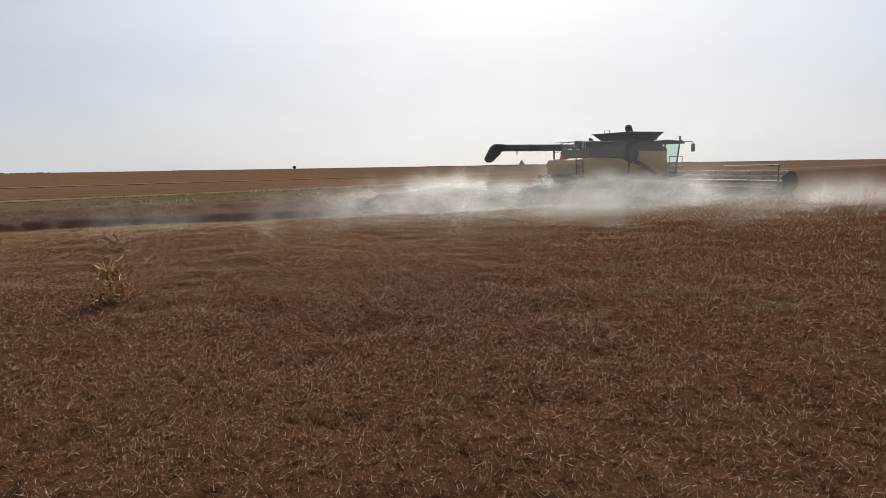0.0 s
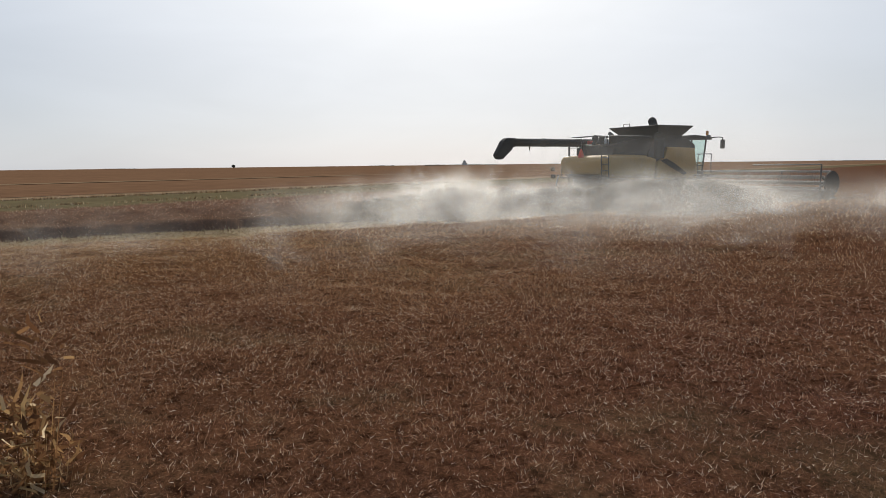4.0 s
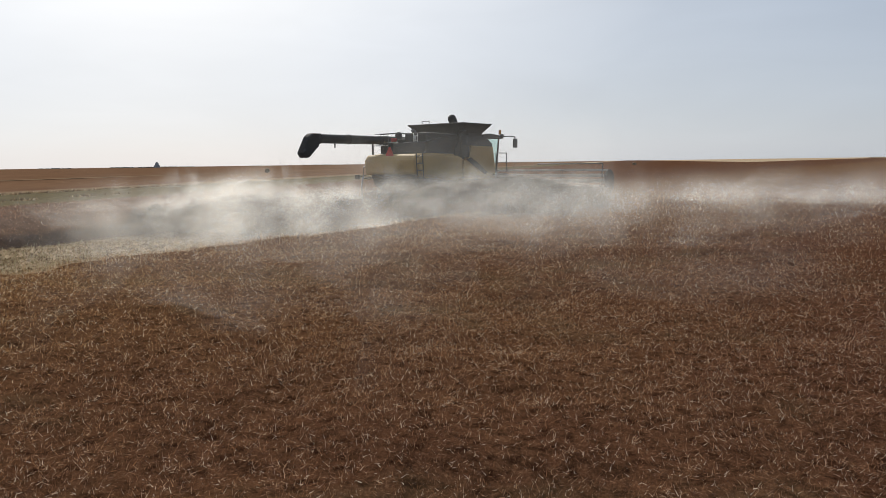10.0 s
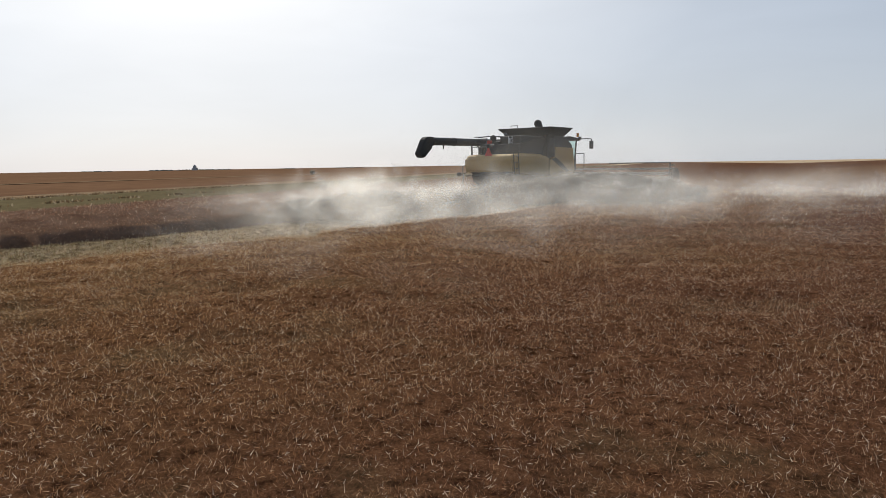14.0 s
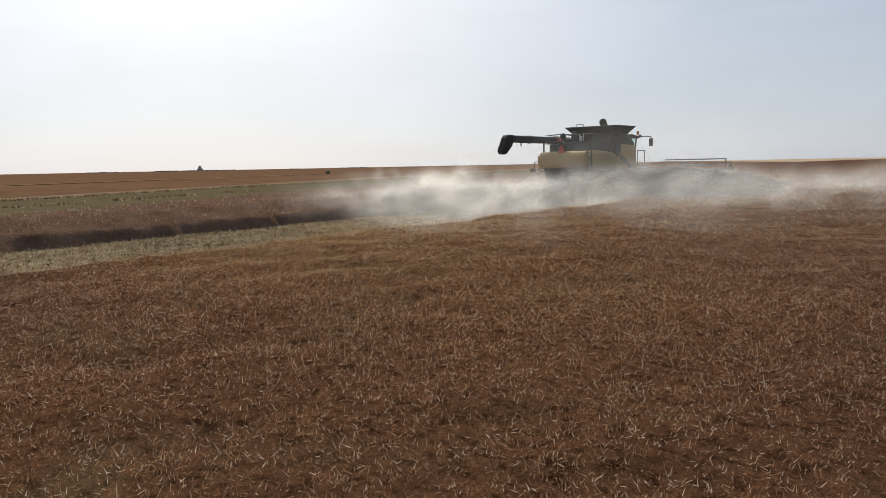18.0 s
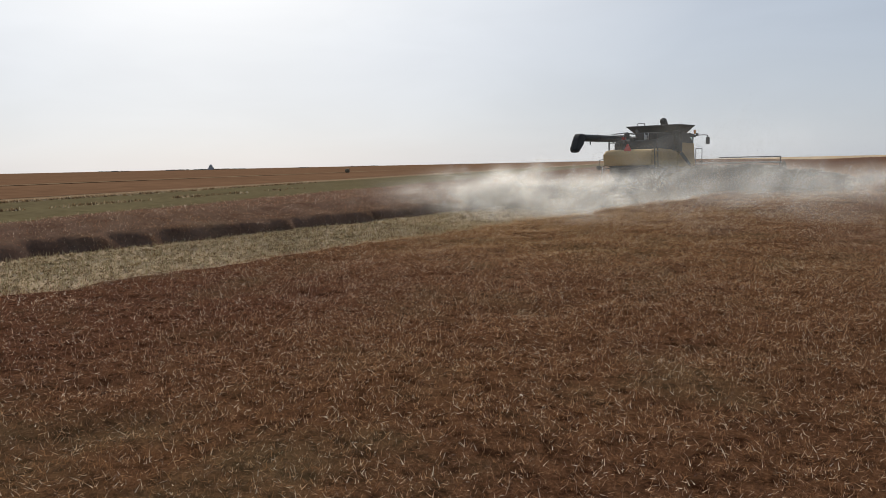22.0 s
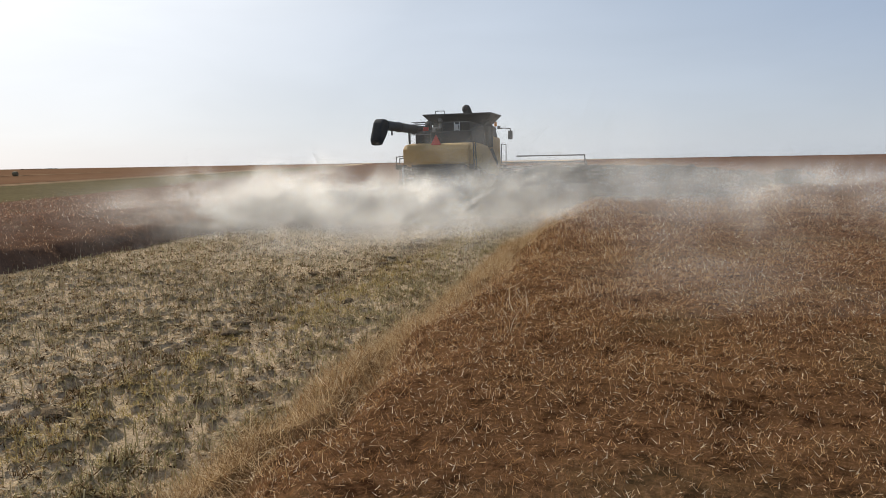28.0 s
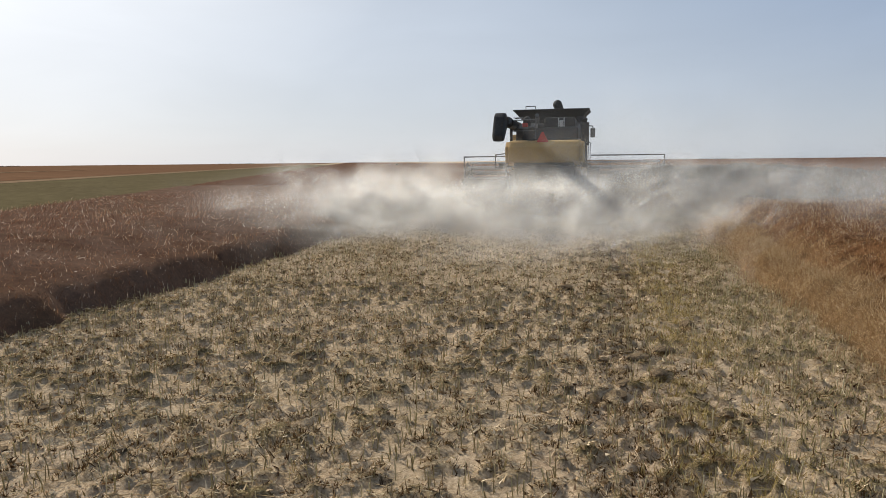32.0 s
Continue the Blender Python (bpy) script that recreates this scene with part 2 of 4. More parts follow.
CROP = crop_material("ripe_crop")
DUSTY_CROP = crop_material("dusty_hazed_crop", 0.5)
PODS = pods_material()
OLIVE = leafy("olive_stubble", [(0.0, (0.09, 0.075, 0.03)), (0.5, (0.22, 0.185, 0.08)), (1.0, (0.42, 0.36, 0.18))], 0.7, 0.3, spec=0.05)
YELLOW_WEED = leafy("yellow_regrowth", [(0.0, (0.2, 0.14, 0.04)), (0.5, (0.38, 0.28, 0.1)), (1.0, (0.58, 0.47, 0.22))], 0.7, 0.35, spec=0.05)
PALE = leafy("pale_straw", [(0.0, (0.24, 0.165, 0.085)), (0.5, (0.42, 0.31, 0.165)), (1.0, (0.64, 0.53, 0.34))], 0.5, 0.4)
# dusty pods, dulled further to paint in the haze over the strip
STRIP = leafy("dusty_hazed_pods", [(0.0, (0.06, 0.03, 0.018)), (0.5, (0.14, 0.075, 0.042)), (0.85, (0.22, 0.13, 0.075)), (1.0, (0.42, 0.29, 0.18))], 0.8, 0.3, spec=0.0)
EDGE = leafy("dry_edge_grass", [(0.0, (0.16, 0.085, 0.036)), (0.5, (0.38, 0.245, 0.115)), (1.0, (0.7, 0.54, 0.33))], 0.7, 0.4, spec=0.05)
STUB = leafy("stubble_stalks", [(0.0, (0.3, 0.24, 0.12)), (0.5, (0.48, 0.4, 0.215)), (1.0, (0.66, 0.58, 0.4))], 0.7, 0.4)
RESIDUE = leafy("crop_residue", [(0.0, (0.045, 0.023, 0.011)), (0.35, (0.2, 0.118, 0.055)), (0.7, (0.46, 0.32, 0.17)), (1.0, (0.78, 0.63, 0.42))], 0.7, 0.15)
TUFT = leafy("dry_tuft", [(0.0, (0.045, 0.025, 0.012)), (0.6, (0.15, 0.088, 0.04)), (1.0, (0.4, 0.28, 0.14))], 0.8, 0.15, spec=0.0)
WEED = leafy("low_weeds", [(0.0, (0.06, 0.043, 0.018)), (0.5, (0.19, 0.135, 0.06)), (1.0, (0.42, 0.32, 0.16))], 0.7, 0.3)


def ground_material():
    m, nt, bsdf = material("field_soil")
    vec = place(nt)
    big, mid = noise_tex(nt, vec, 0.3, 3), noise_tex(nt, vec, 3.0, 5, 0.7)
    fine = noise_tex(nt, vec, 34, 5, 0.75)
    c = ramp(nt, mid, [(0.34, (0.24, 0.165, 0.1)), (0.5, (0.48, 0.355, 0.23)), (0.7, (0.68, 0.53, 0.37))])
    c = mix(nt, 0.3, c, ramp(nt, big, [(0.35, (0.28, 0.21, 0.1)), (0.65, (0.45, 0.3, 0.19))]))
    patch = ramp(nt, noise_tex(nt, vec, 1.3, 4), [(0.42, (0, 0, 0)), (0.62, (0.55, 0.55, 0.55))])
    c = mix(nt, patch, c, (0.34, 0.245, 0.135))
    c = mix(nt, 0.45, c, ramp(nt, fine, [(0.36, (0.07, 0.048, 0.03)), (0.5, (0.33, 0.25, 0.16)), (0.66, (0.66, 0.54, 0.39))]))
    # tufts of old growth on the lumps
    sep = nt.nodes.new("ShaderNodeSeparateXYZ")
    nt.links.new(vec, sep.inputs[0])
    h = node(nt, "ShaderNodeMapRange")
    h.inputs["From Min"].default_value, h.inputs["From Max"].default_value = 0.05, 0.1
    nt.links.new(sep.outputs[2], h.inputs["Value"])
    tuft = ramp(nt, fine, [(0.34, (0.035, 0.024, 0.013)), (0.52, (0.17, 0.125, 0.06)), (0.7, (0.4, 0.31, 0.17))])
    c = mix(nt, h.outputs[0], c, tuft)
    nt.links.new(c, bsdf.inputs["Base Color"])
    bsdf.inputs["Roughness"].default_value = 0.95
    bsdf.inputs["Specular IOR Level"].default_value = 0.0
    bump(nt, bsdf, mix(nt, 0.6, mid, fine), 0.9, 0.04)
    return m


SOIL = ground_material()
GREEN = two_scale("green_stubble", (0.085, 0.064, 0.034), (0.125, 0.1, 0.05), 0.12, 1.4, 0.95, third=(0.16, 0.13, 0.075), spec=0.0)
FAR_GOLD = two_scale("far_gold_stubble", (0.19, 0.125, 0.072), (0.26, 0.18, 0.11), 0.02, 0.3, 0.95, spec=0.0)
# rust-brown with the distance haze mixed into the base colour
FAR_RUST = two_scale("far_hazed_rust_crop", (0.125, 0.068, 0.038), (0.18, 0.102, 0.058), 0.02, 0.25, 0.95, spec=0.0)
FAR_TREE = two_scale("far_woods", (0.08, 0.085, 0.075), (0.13, 0.135, 0.115), 0.05, 0.4, 0.95, spec=0.0)
YELLOW = two_scale("dusty_yellow_paint", (0.42, 0.24, 0.058), (0.54, 0.325, 0.088), 0.9, 14, 0.6, strength=0.05, third=(0.43, 0.31, 0.17))
BLACK = two_scale("dusty_black_steel", (0.024, 0.023, 0.022), (0.05, 0.047, 0.043), 1.1, 16, 0.7, strength=0.03, third=(0.075, 0.07, 0.062), spec=0.2)
GREY = two_scale("dusty_grey_steel", (0.07, 0.07, 0.07), (0.13, 0.127, 0.12), 1.4, 20, 0.55, 0.3, 0.1)
STEEL = two_scale("bright_worn_steel", (0.42, 0.42, 0.41), (0.62, 0.61, 0.58), 2.0, 25, 0.35, 0.7, 0.05)
RUBBER = two_scale("dusty_rubber", (0.02, 0.019, 0.018), (0.04, 0.037, 0.034), 2.0, 18, 0.85, strength=0.05, third=(0.06, 0.053, 0.046))
RED = two_scale("red_reflective_sheet", (0.45, 0.035, 0.025), (0.6, 0.06, 0.04), 3, 40, 0.4, strength=0.03)
WHITE = two_scale("white_paint", (0.62, 0.6, 0.56), (0.78, 0.77, 0.73), 2, 30, 0.45, strength=0.05)
LAMP_GLASS = two_scale("orange_lens", (0.6, 0.2, 0.03), (0.8, 0.3, 0.05), 3, 30, 0.25, strength=0.03)


def glass_material():
    m, nt, bsdf = material("cab_glass")
    bsdf.inputs["Base Color"].default_value = (0.75, 0.86, 0.84, 1)
    bsdf.inputs["Roughness"].default_value = 0.03
    bsdf.inputs["Transmission Weight"].default_value = 1.0
    bsdf.inputs["IOR"].default_value = 1.1
    return m


GLASS = glass_material()


def dust_material():
    """Airborne dust: thinning out from the middle of each wisp, broken up by noise, lit from all round."""
    m, nt, bsdf = material("airborne_dust")
    nt.nodes.remove(bsdf)
    at = nt.nodes.new("ShaderNodeAttribute")
    at.attribute_name = "wisp"
    n = ramp(nt, noise_tex(nt, place(nt), 0.55, 3, 0.5), [(0.3, (0.22,) * 3), (0.68, (1, 1, 1))])
    mul = nt.nodes.new("ShaderNodeMath")
    mul.operation = 'MULTIPLY'
    nt.links.new(at.outputs["Fac"], mul.inputs[0])
    nt.links.new(n, mul.inputs[1])
    dif = node(nt, "ShaderNodeBsdfDiffuse", Color=(0.95, 0.91, 0.84, 1))
    tra = node(nt, "ShaderNodeBsdfTranslucent", Color=(0.95, 0.91, 0.84, 1))
    both = nt.nodes.new("ShaderNodeMixShader")
    both.inputs[0].default_value = 0.82
    nt.links.new(dif.outputs[0], both.inputs[1])
    nt.links.new(tra.outputs[0], both.inputs[2])
    clear = nt.nodes.new("ShaderNodeBsdfTransparent")
    mx = nt.nodes.new("ShaderNodeMixShader")
    nt.links.new(mul.outputs[0], mx.inputs[0])
    nt.links.new(clear.outputs[0], mx.inputs[1])
    nt.links.new(both.outputs[0], mx.inputs[2])
    nt.links.new(mx.outputs[0], nt.nodes["Material Output"].inputs[0])
    return m


DUST = dust_material()


# ---- mesh helpers ----
def mesh_object(name, verts, faces, mat, smooth=False):
    """verts (n,3) and faces (m,3 or 4) as arrays, in world metres."""
    verts, faces = np.asarray(verts, np.float32), np.asarray(faces, np.int32)
    me = bpy.data.meshes.new(name)
    k = faces.shape[1]
    me.vertices.add(len(verts))
    me.vertices.foreach_set("co", verts.ravel())
    me.loops.add(faces.size)
    me.loops.foreach_set("vertex_index", faces.ravel())
    me.polygons.add(len(faces))
    me.polygons.foreach_set("loop_start", np.arange(0, faces.size, k, dtype=np.int32))
    if smooth:
        me.polygons.foreach_set("use_smooth", np.ones(len(faces), bool))
    me.update(calc_edges=True)
    me.materials.append(mat)
    return new(name, me)


def vnoise(x, y, cell, seed=0):
    """Smooth value noise, 0 to 1."""
    x, y = np.asarray(x, float) / cell, np.asarray(y, float) / cell
    xi, yi = np.floor(x).astype(np.int64), np.floor(y).astype(np.int64)
    fx, fy = x - xi, y - yi
    fx, fy = fx * fx * (3 - 2 * fx), fy * fy * (3 - 2 * fy)

    def h(a, b):
        n = (a * 374761393 + b * 668265263 + seed * 982451653) & 0x7fffffff
        n = ((n ^ (n >> 13)) * 1274126177) & 0x7fffffff
        return ((n ^ (n >> 16)) & 0xffff) / 65535.0
    return (h(xi, yi) * (1 - fx) + h(xi + 1, yi) * fx) * (1 - fy) + (h(xi, yi + 1) * (1 - fx) + h(xi + 1, yi + 1) * fx) * fy


def smooth01(a, b, v):
    t = np.clip((v - a) / (b - a), 0, 1)
    return t * t * (3 - 2 * t)


# ---- plan of the field: the machine heads along +y and has cut a swath behind its knife ----
EDGE_L, EDGE_R, KNIFE_Y = -5.1, 5.5, 8.9


def left_limit(y):
    """Where the standing strip on the left ends and the green stubble begins."""
    return -17.0 - 0.38 * (np.asarray(y, float) + 14)


def crop_height(x, y):
    """Height of the standing crop's canopy; 0 where there is none."""
    x, y = np.asarray(x, float), np.asarray(y, float)
    h = 0.87 + 0.07 * vnoise(x, y, 2.9, 1) + 0.03 * vnoise(x + 0.4 * y, y - 0.3 * x, 0.95, 2) + 0.035 * vnoise(x - 0.3 * y, y + 0.4 * x, 0.4, 3) + 0.03 - 0.06 * smooth01(0.6, 0.95, vnoise(x + 0.2 * y, y - 0.5 * x, 0.8, 31))
    wr = EDGE_R - 0.2 + 0.45 * (vnoise(x * 0.6, y, 1.3, 4) - 0.5) + 0.3 * (vnoise(x, y, 0.3, 14) - 0.5)
    wl = EDGE_L + 0.5 * (vnoise(x * 0.8, y, 0.9, 5) - 0.5) + 0.3 * (vnoise(x, y, 0.3, 15) - 0.5)
    furrow = 0.16 * np.exp(-((x - wr - 0.75) / 0.17) ** 2) * smooth01(0.25, 0.6, vnoise(x * 0.5, y, 1.1, 33))
    right = 0.56 * smooth01(wr - 0.25, wr + 0.65, x) + 0.44 * smooth01(wr + 0.7, wr + 1.6, x) - furrow
    slump = 0.5
    left = ((1 - slump) * smooth01(-wl, -wl + 0.7, -x) ** 0.8 + slump * smooth01(-wl, -wl + 3.4, -x)) * smooth01(0.0, 1.5, x - left_limit(y))
    ahead = smooth01(KNIFE_Y, KNIFE_Y + 0.3, y) * smooth01(0.0, 1.5, x - left_limit(y))
    h = h + 0.15 * np.exp(-((x - 11) / 3.0) ** 2 - ((y + 26) / 5.0) ** 2)
    return h * np.maximum(np.maximum(right, left), ahead)


def steps(*spans):
    out = []
    for a, b, s in spans:
        out += list(np.arange(a, b, s))
    return np.array(out + [spans[-1][1]])


def canopy(name, xs, ys, label, mat=CROP):
    X, Y = np.meshgrid(xs, ys)
    H = crop_height(X, Y)
    v = np.stack([X, Y, H - 0.02], -1).reshape(-1, 3)
    nx, ny = len(xs), len(ys)
    i = (np.arange(ny - 1)[:, None] * nx + np.arange(nx - 1)[None]).ravel()
    f = np.stack([i, i + 1, i + nx + 1, i + nx], -1)
    keep = H.ravel()[f].max(1) > 0.03
    ob = mesh_object(name, v, f[keep], mat, True)
    return tagged(ob, label, "crop", kind="stuff")


# ---- ground: one sheet to the horizon ----
rad = np.concatenate([[0], np.geomspace(4, 4600, 60)])
angs = np.linspace(0, 2 * math.pi, 97)[:-1]
gv = np.array([(r * math.cos(a), r * math.sin(a), 0) for r in rad[1:] for a in angs] + [(0, 0, 0)])
gf = [(k * 96 + j, (k + 1) * 96 + j, (k + 1) * 96 + (j + 1) % 96, k * 96 + (j + 1) % 96) for k in range(59) for j in range(96)]
rim = [(len(gv) - 1, j, j + 1, j + 2) for j in range(0, 94, 2)] + [(len(gv) - 1, 94, 95, 0)]
tagged(mesh_object("ground", gv, gf + rim, SOIL), "pale dry soil with chaff and cut stubble", "ground", kind="structure")

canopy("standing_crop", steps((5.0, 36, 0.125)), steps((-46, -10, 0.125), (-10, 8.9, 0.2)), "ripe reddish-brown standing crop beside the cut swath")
canopy("standing_crop", steps((-42, -4.8, 0.22)), steps((-50, 8.9, 0.22)), "dusty strip of standing crop beyond the cut swath, greyed with haze", DUSTY_CROP)
canopy("standing_crop", steps((-60, -20, 1.5), (-20, 30, 0.3), (30, 80, 2), (80, 400, 20), (400, 2400, 250)),
       steps((8.9, 16, 0.22), (16, 40, 0.5), (40, 120, 4), (120, 600, 40), (600, 3600, 300)), "uncut crop ahead of the harvester's knife")
canopy("standing_crop", steps((36, 80, 1.0), (80, 400, 16), (400, 2400, 250)), steps((-400, -46, 12), (-46, 8.9, 1.0)),
       "uncut crop reaching away to the horizon")
canopy("standing_crop", steps((5.0, 36, 0.6)), steps((-400, -60, 6), (-60, -46, 0.6)), "uncut crop behind, along the swath")


# ---- far fields, in strips beyond the standing crop on the left ----
def field_strip(name, near, far, y0, y1, z, mat, label, lean=0.38, n=60):
    """A long low field between two lines that run along the drilling direction."""
    ys = np.sign(np.linspace(-1, 1, n)) * np.linspace(-1, 1, n) ** 2 * 0.5 * (y1 - y0) + 0.5 * (y1 + y0)
    v, f = [], []
    for k, y in enumerate(ys):
        for u in np.linspace(0, 1, 9):
            x = near + (far - near) * u - lean * (y + 14)
            v.append((x, y, z + 0.05 * vnoise(x, y, 9, 7)))
    for k in range(n - 1):
        for j in range(8):
            a = k * 9 + j
            f.append((a, a + 9, a + 10, a + 1))
    return tagged(mesh_object(name, v, f, mat, True), label, "field", kind="stuff")


field_strip("standing_crop", 80, -16.5, 30, 4200, 0.82, CROP, "uncut crop reaching ahead to the skyline")
field_strip("green_stubble_field", -16.5, -50, -120, 600, 0.10, GREEN, "green-tinged low stubble field beyond the standing strip")
field_strip("gold_stubble_field", -50, -56, -160, 900, 0.14, FAR_GOLD, "narrow pale gold stubble strip in the distance")
field_strip("rust_field", -56, -3900, -900, 3800, 0.17, FAR_RUST, "rust-brown unharvested field reaching to the horizon")
field_strip("gold_stubble_field", -118, -124, -60, 220, 0.25, FAR_GOLD, "narrow pale stubble band across the rust-brown field")


def weed_row(x, y0, y1, n, seed):
    """Low dark weeds left standing along a field's edge."""
    rng = np.random.default_rng(seed)
    v, f = [], []
    for k in range(n):
        y = rng.uniform(y0, y1)
        cx = x - 0.38 * (y + 14) + rng.normal(0, 0.5)
        for b in range(14):
            a, r = rng.uniform(0, 6.28), rng.uniform(0.1, 0.7)
            px, py, hh = cx + r * math.cos(a), y + r * math.sin(a) * 1.8, rng.uniform(0.12, 0.4)
            o = len(v)
            v += [(px - 0.08, py - 0.05, 0.05), (px + 0.08, py + 0.05, 0.05), (px + rng.normal(0, 0.1), py + rng.normal(0, 0.1), hh)]
            f.append((o, o + 1, o + 2))
    tagged(mesh_object("weed_row", v, f, RESIDUE), "ragged dark weeds along the edge of a far field", "weeds", kind="stuff")


weed_row(-49, -30, 30, 160, 61)
weed_row(-36, -30, 10, 40, 62)


def far_trees(bearing, half, dist, height, seed):
    """A far wood on the skyline: many clumps of uneven size. bearing: degrees left of +y."""
    rng = np.random.default_rng(seed)
    v, f = [], []
    for k in range(int(26 * half) + 8):
        b = radians(bearing + half * rng.uniform(-1, 1))
        d = dist * rng.uniform(0.97, 1.03)
        cx, cy = -math.sin(b) * d, math.cos(b) * d
        s = height * rng.uniform(0.35, 0.62)
        o = len(v)
        for z, r in ((0.0, 0.7), (0.5, 1.05), (1.1, 0.95), (1.6, 0.5)):
            for j in range(7):
                a = j * 2 * math.pi / 7
                q = s * r * rng.uniform(0.7, 1.25)
                v.append((cx + q * math.cos(a) * 1.6, cy + q * math.sin(a) * 1.6, s * z * rng.uniform(0.8, 1.2) - 0.5))
        for r in range(3):
            for j in range(7):
                f.append((o + r * 7 + j, o + r * 7 + (j + 1) % 7, o + r * 7 + 7 + (j + 1) % 7, o + r * 7 + 7 + j))
        f.append((o + 21, o + 22, o + 23, o + 24))
        f.append((o + 21, o + 24, o + 25, o + 26))
    tagged(mesh_object("far_woods", v, f, FAR_TREE, True), "dark low belt of trees on the far skyline", "woods", kind="stuff")


for k, (b, half, d, h) in enumerate([(58.5, 3.0, 2300, 3.6), (97.0, 2.5, 2500, 3.5), (65.0, 1.0, 2600, 3.2), (46.0, 1.2, 2600, 3.0),
                                     (38.0, 0.8, 2500, 2.6), (2.0, 2.0, 2600, 3.0), (-8.0, 1.0, 2300, 3.0), (51.0, 0.6, 2500, 2.8),
                                     (30.0, 1.5, 2600, 2.6), (85.0, 1.2, 2600, 3.0)]):
    far_trees(b, half, d, h, 40 + k)


# ---- parts ----
def link_part(name, bm, mat, parent, label=""):
    me = bpy.data.meshes.new(name)
    bmesh.ops.recalc_face_normals(bm, faces=bm.faces)
    bm.to_mesh(me)
    bm.free()
    me.materials.append(mat)
    ob = new(name, me)
    ob.parent = parent
    if parent.type == 'EMPTY':
        ob.matrix_parent_inverse = Matrix.Translation(-parent.location)
    return tagged(ob, label)


def thing(name, at, label, category, group=""):
    ob = new(name)
    ob.location = at
    return tagged(ob, label, category, group)


def box(bm, lo, hi, bevel=0.02, turn=None):
    c = [(a + b) / 2 for a, b in zip(lo, hi)]
    s = [b - a for a, b in zip(lo, hi)]
    m = Matrix.Translation(c) @ (turn or Matrix()) @ Matrix.Diagonal((*s, 1))
    r = bmesh.ops.create_cube(bm, size=1, matrix=m)
    if bevel:
        ed = list({e for v in r["verts"] for e in v.link_edges})
        bmesh.ops.bevel(bm, geom=ed, offset=min(bevel, min(s) * 0.4), segments=2, affect='EDGES', profile=0.6)
    return bm


def tube(bm, p, q, r, seg=10, r2=None):
    p, q = Vector(p), Vector(q)
    m = Matrix.Translation((p + q) / 2) @ (q - p).to_track_quat('Z', 'Y').to_matrix().to_4x4()
    bmesh.ops.create_cone(bm, cap_ends=True, segments=seg, radius1=r, radius2=r if r2 is None else r2, depth=(q - p).length, matrix=m)
    return bm


def rail(bm, pts, r=0.02, seg=6):
    for a, b in zip(pts, pts[1:]):
        tube(bm, a, b, r, seg)
        bmesh.ops.create_icosphere(bm, subdivisions=1, radius=r * 1.02, matrix=Matrix.Translation(b))
    return bm


def slab(bm, poly, x0, x1, bevel=0.03):
    """A plate or shell: a side outline in (y, z), carried from x0 to x1."""
    a = [bm.verts.new((x0, y, z)) for y, z in poly]
    b = [bm.verts.new((x1, y, z)) for y, z in poly]
    n = len(poly)
    fs = [bm.faces.new(a), bm.faces.new(b[::-1])]
    for k in range(n):
        fs.append(bm.faces.new((a[k], b[k], b[(k + 1) % n], a[(k + 1) % n])))
    if bevel:
        bmesh.ops.bevel(bm, geom=list({e for f in fs for e in f.edges}), offset=bevel, segments=2, affect='EDGES', profile=0.6)
    return bm


def panel(bm, corners, thick):
    """A flat four-cornered plate with thickness."""
    c = [Vector(p) for p in corners]
    n = (c[1] - c[0]).cross(c[2] - c[0]).normalized() * thick / 2
    a = [bm.verts.new(p + n) for p in c]
    b = [bm.verts.new(p - n) for p in c]
    bm.faces.new(a), bm.faces.new(b[::-1])
    for k in range(4):
        bm.faces.new((a[k], b[k], b[(k + 1) % 4], a[(k + 1) % 4]))
    return bm


def lathe_x(bm, prof, at, seg=36):
    """Rings round an axle along x: prof of (x, radius)."""
    rings = [[bm.verts.new((at[0] + x, at[1] + r * math.cos(a), at[2] + r * math.sin(a)))
              for a in (2 * math.pi * k / seg for k in range(seg))] for x, r in prof]
    for p, q in zip(rings, rings[1:]):
        for k in range(seg):
            bm.faces.new((p[k], p[(k + 1) % seg], q[(k + 1) % seg], q[k]))
    return bm


B = bmesh.new


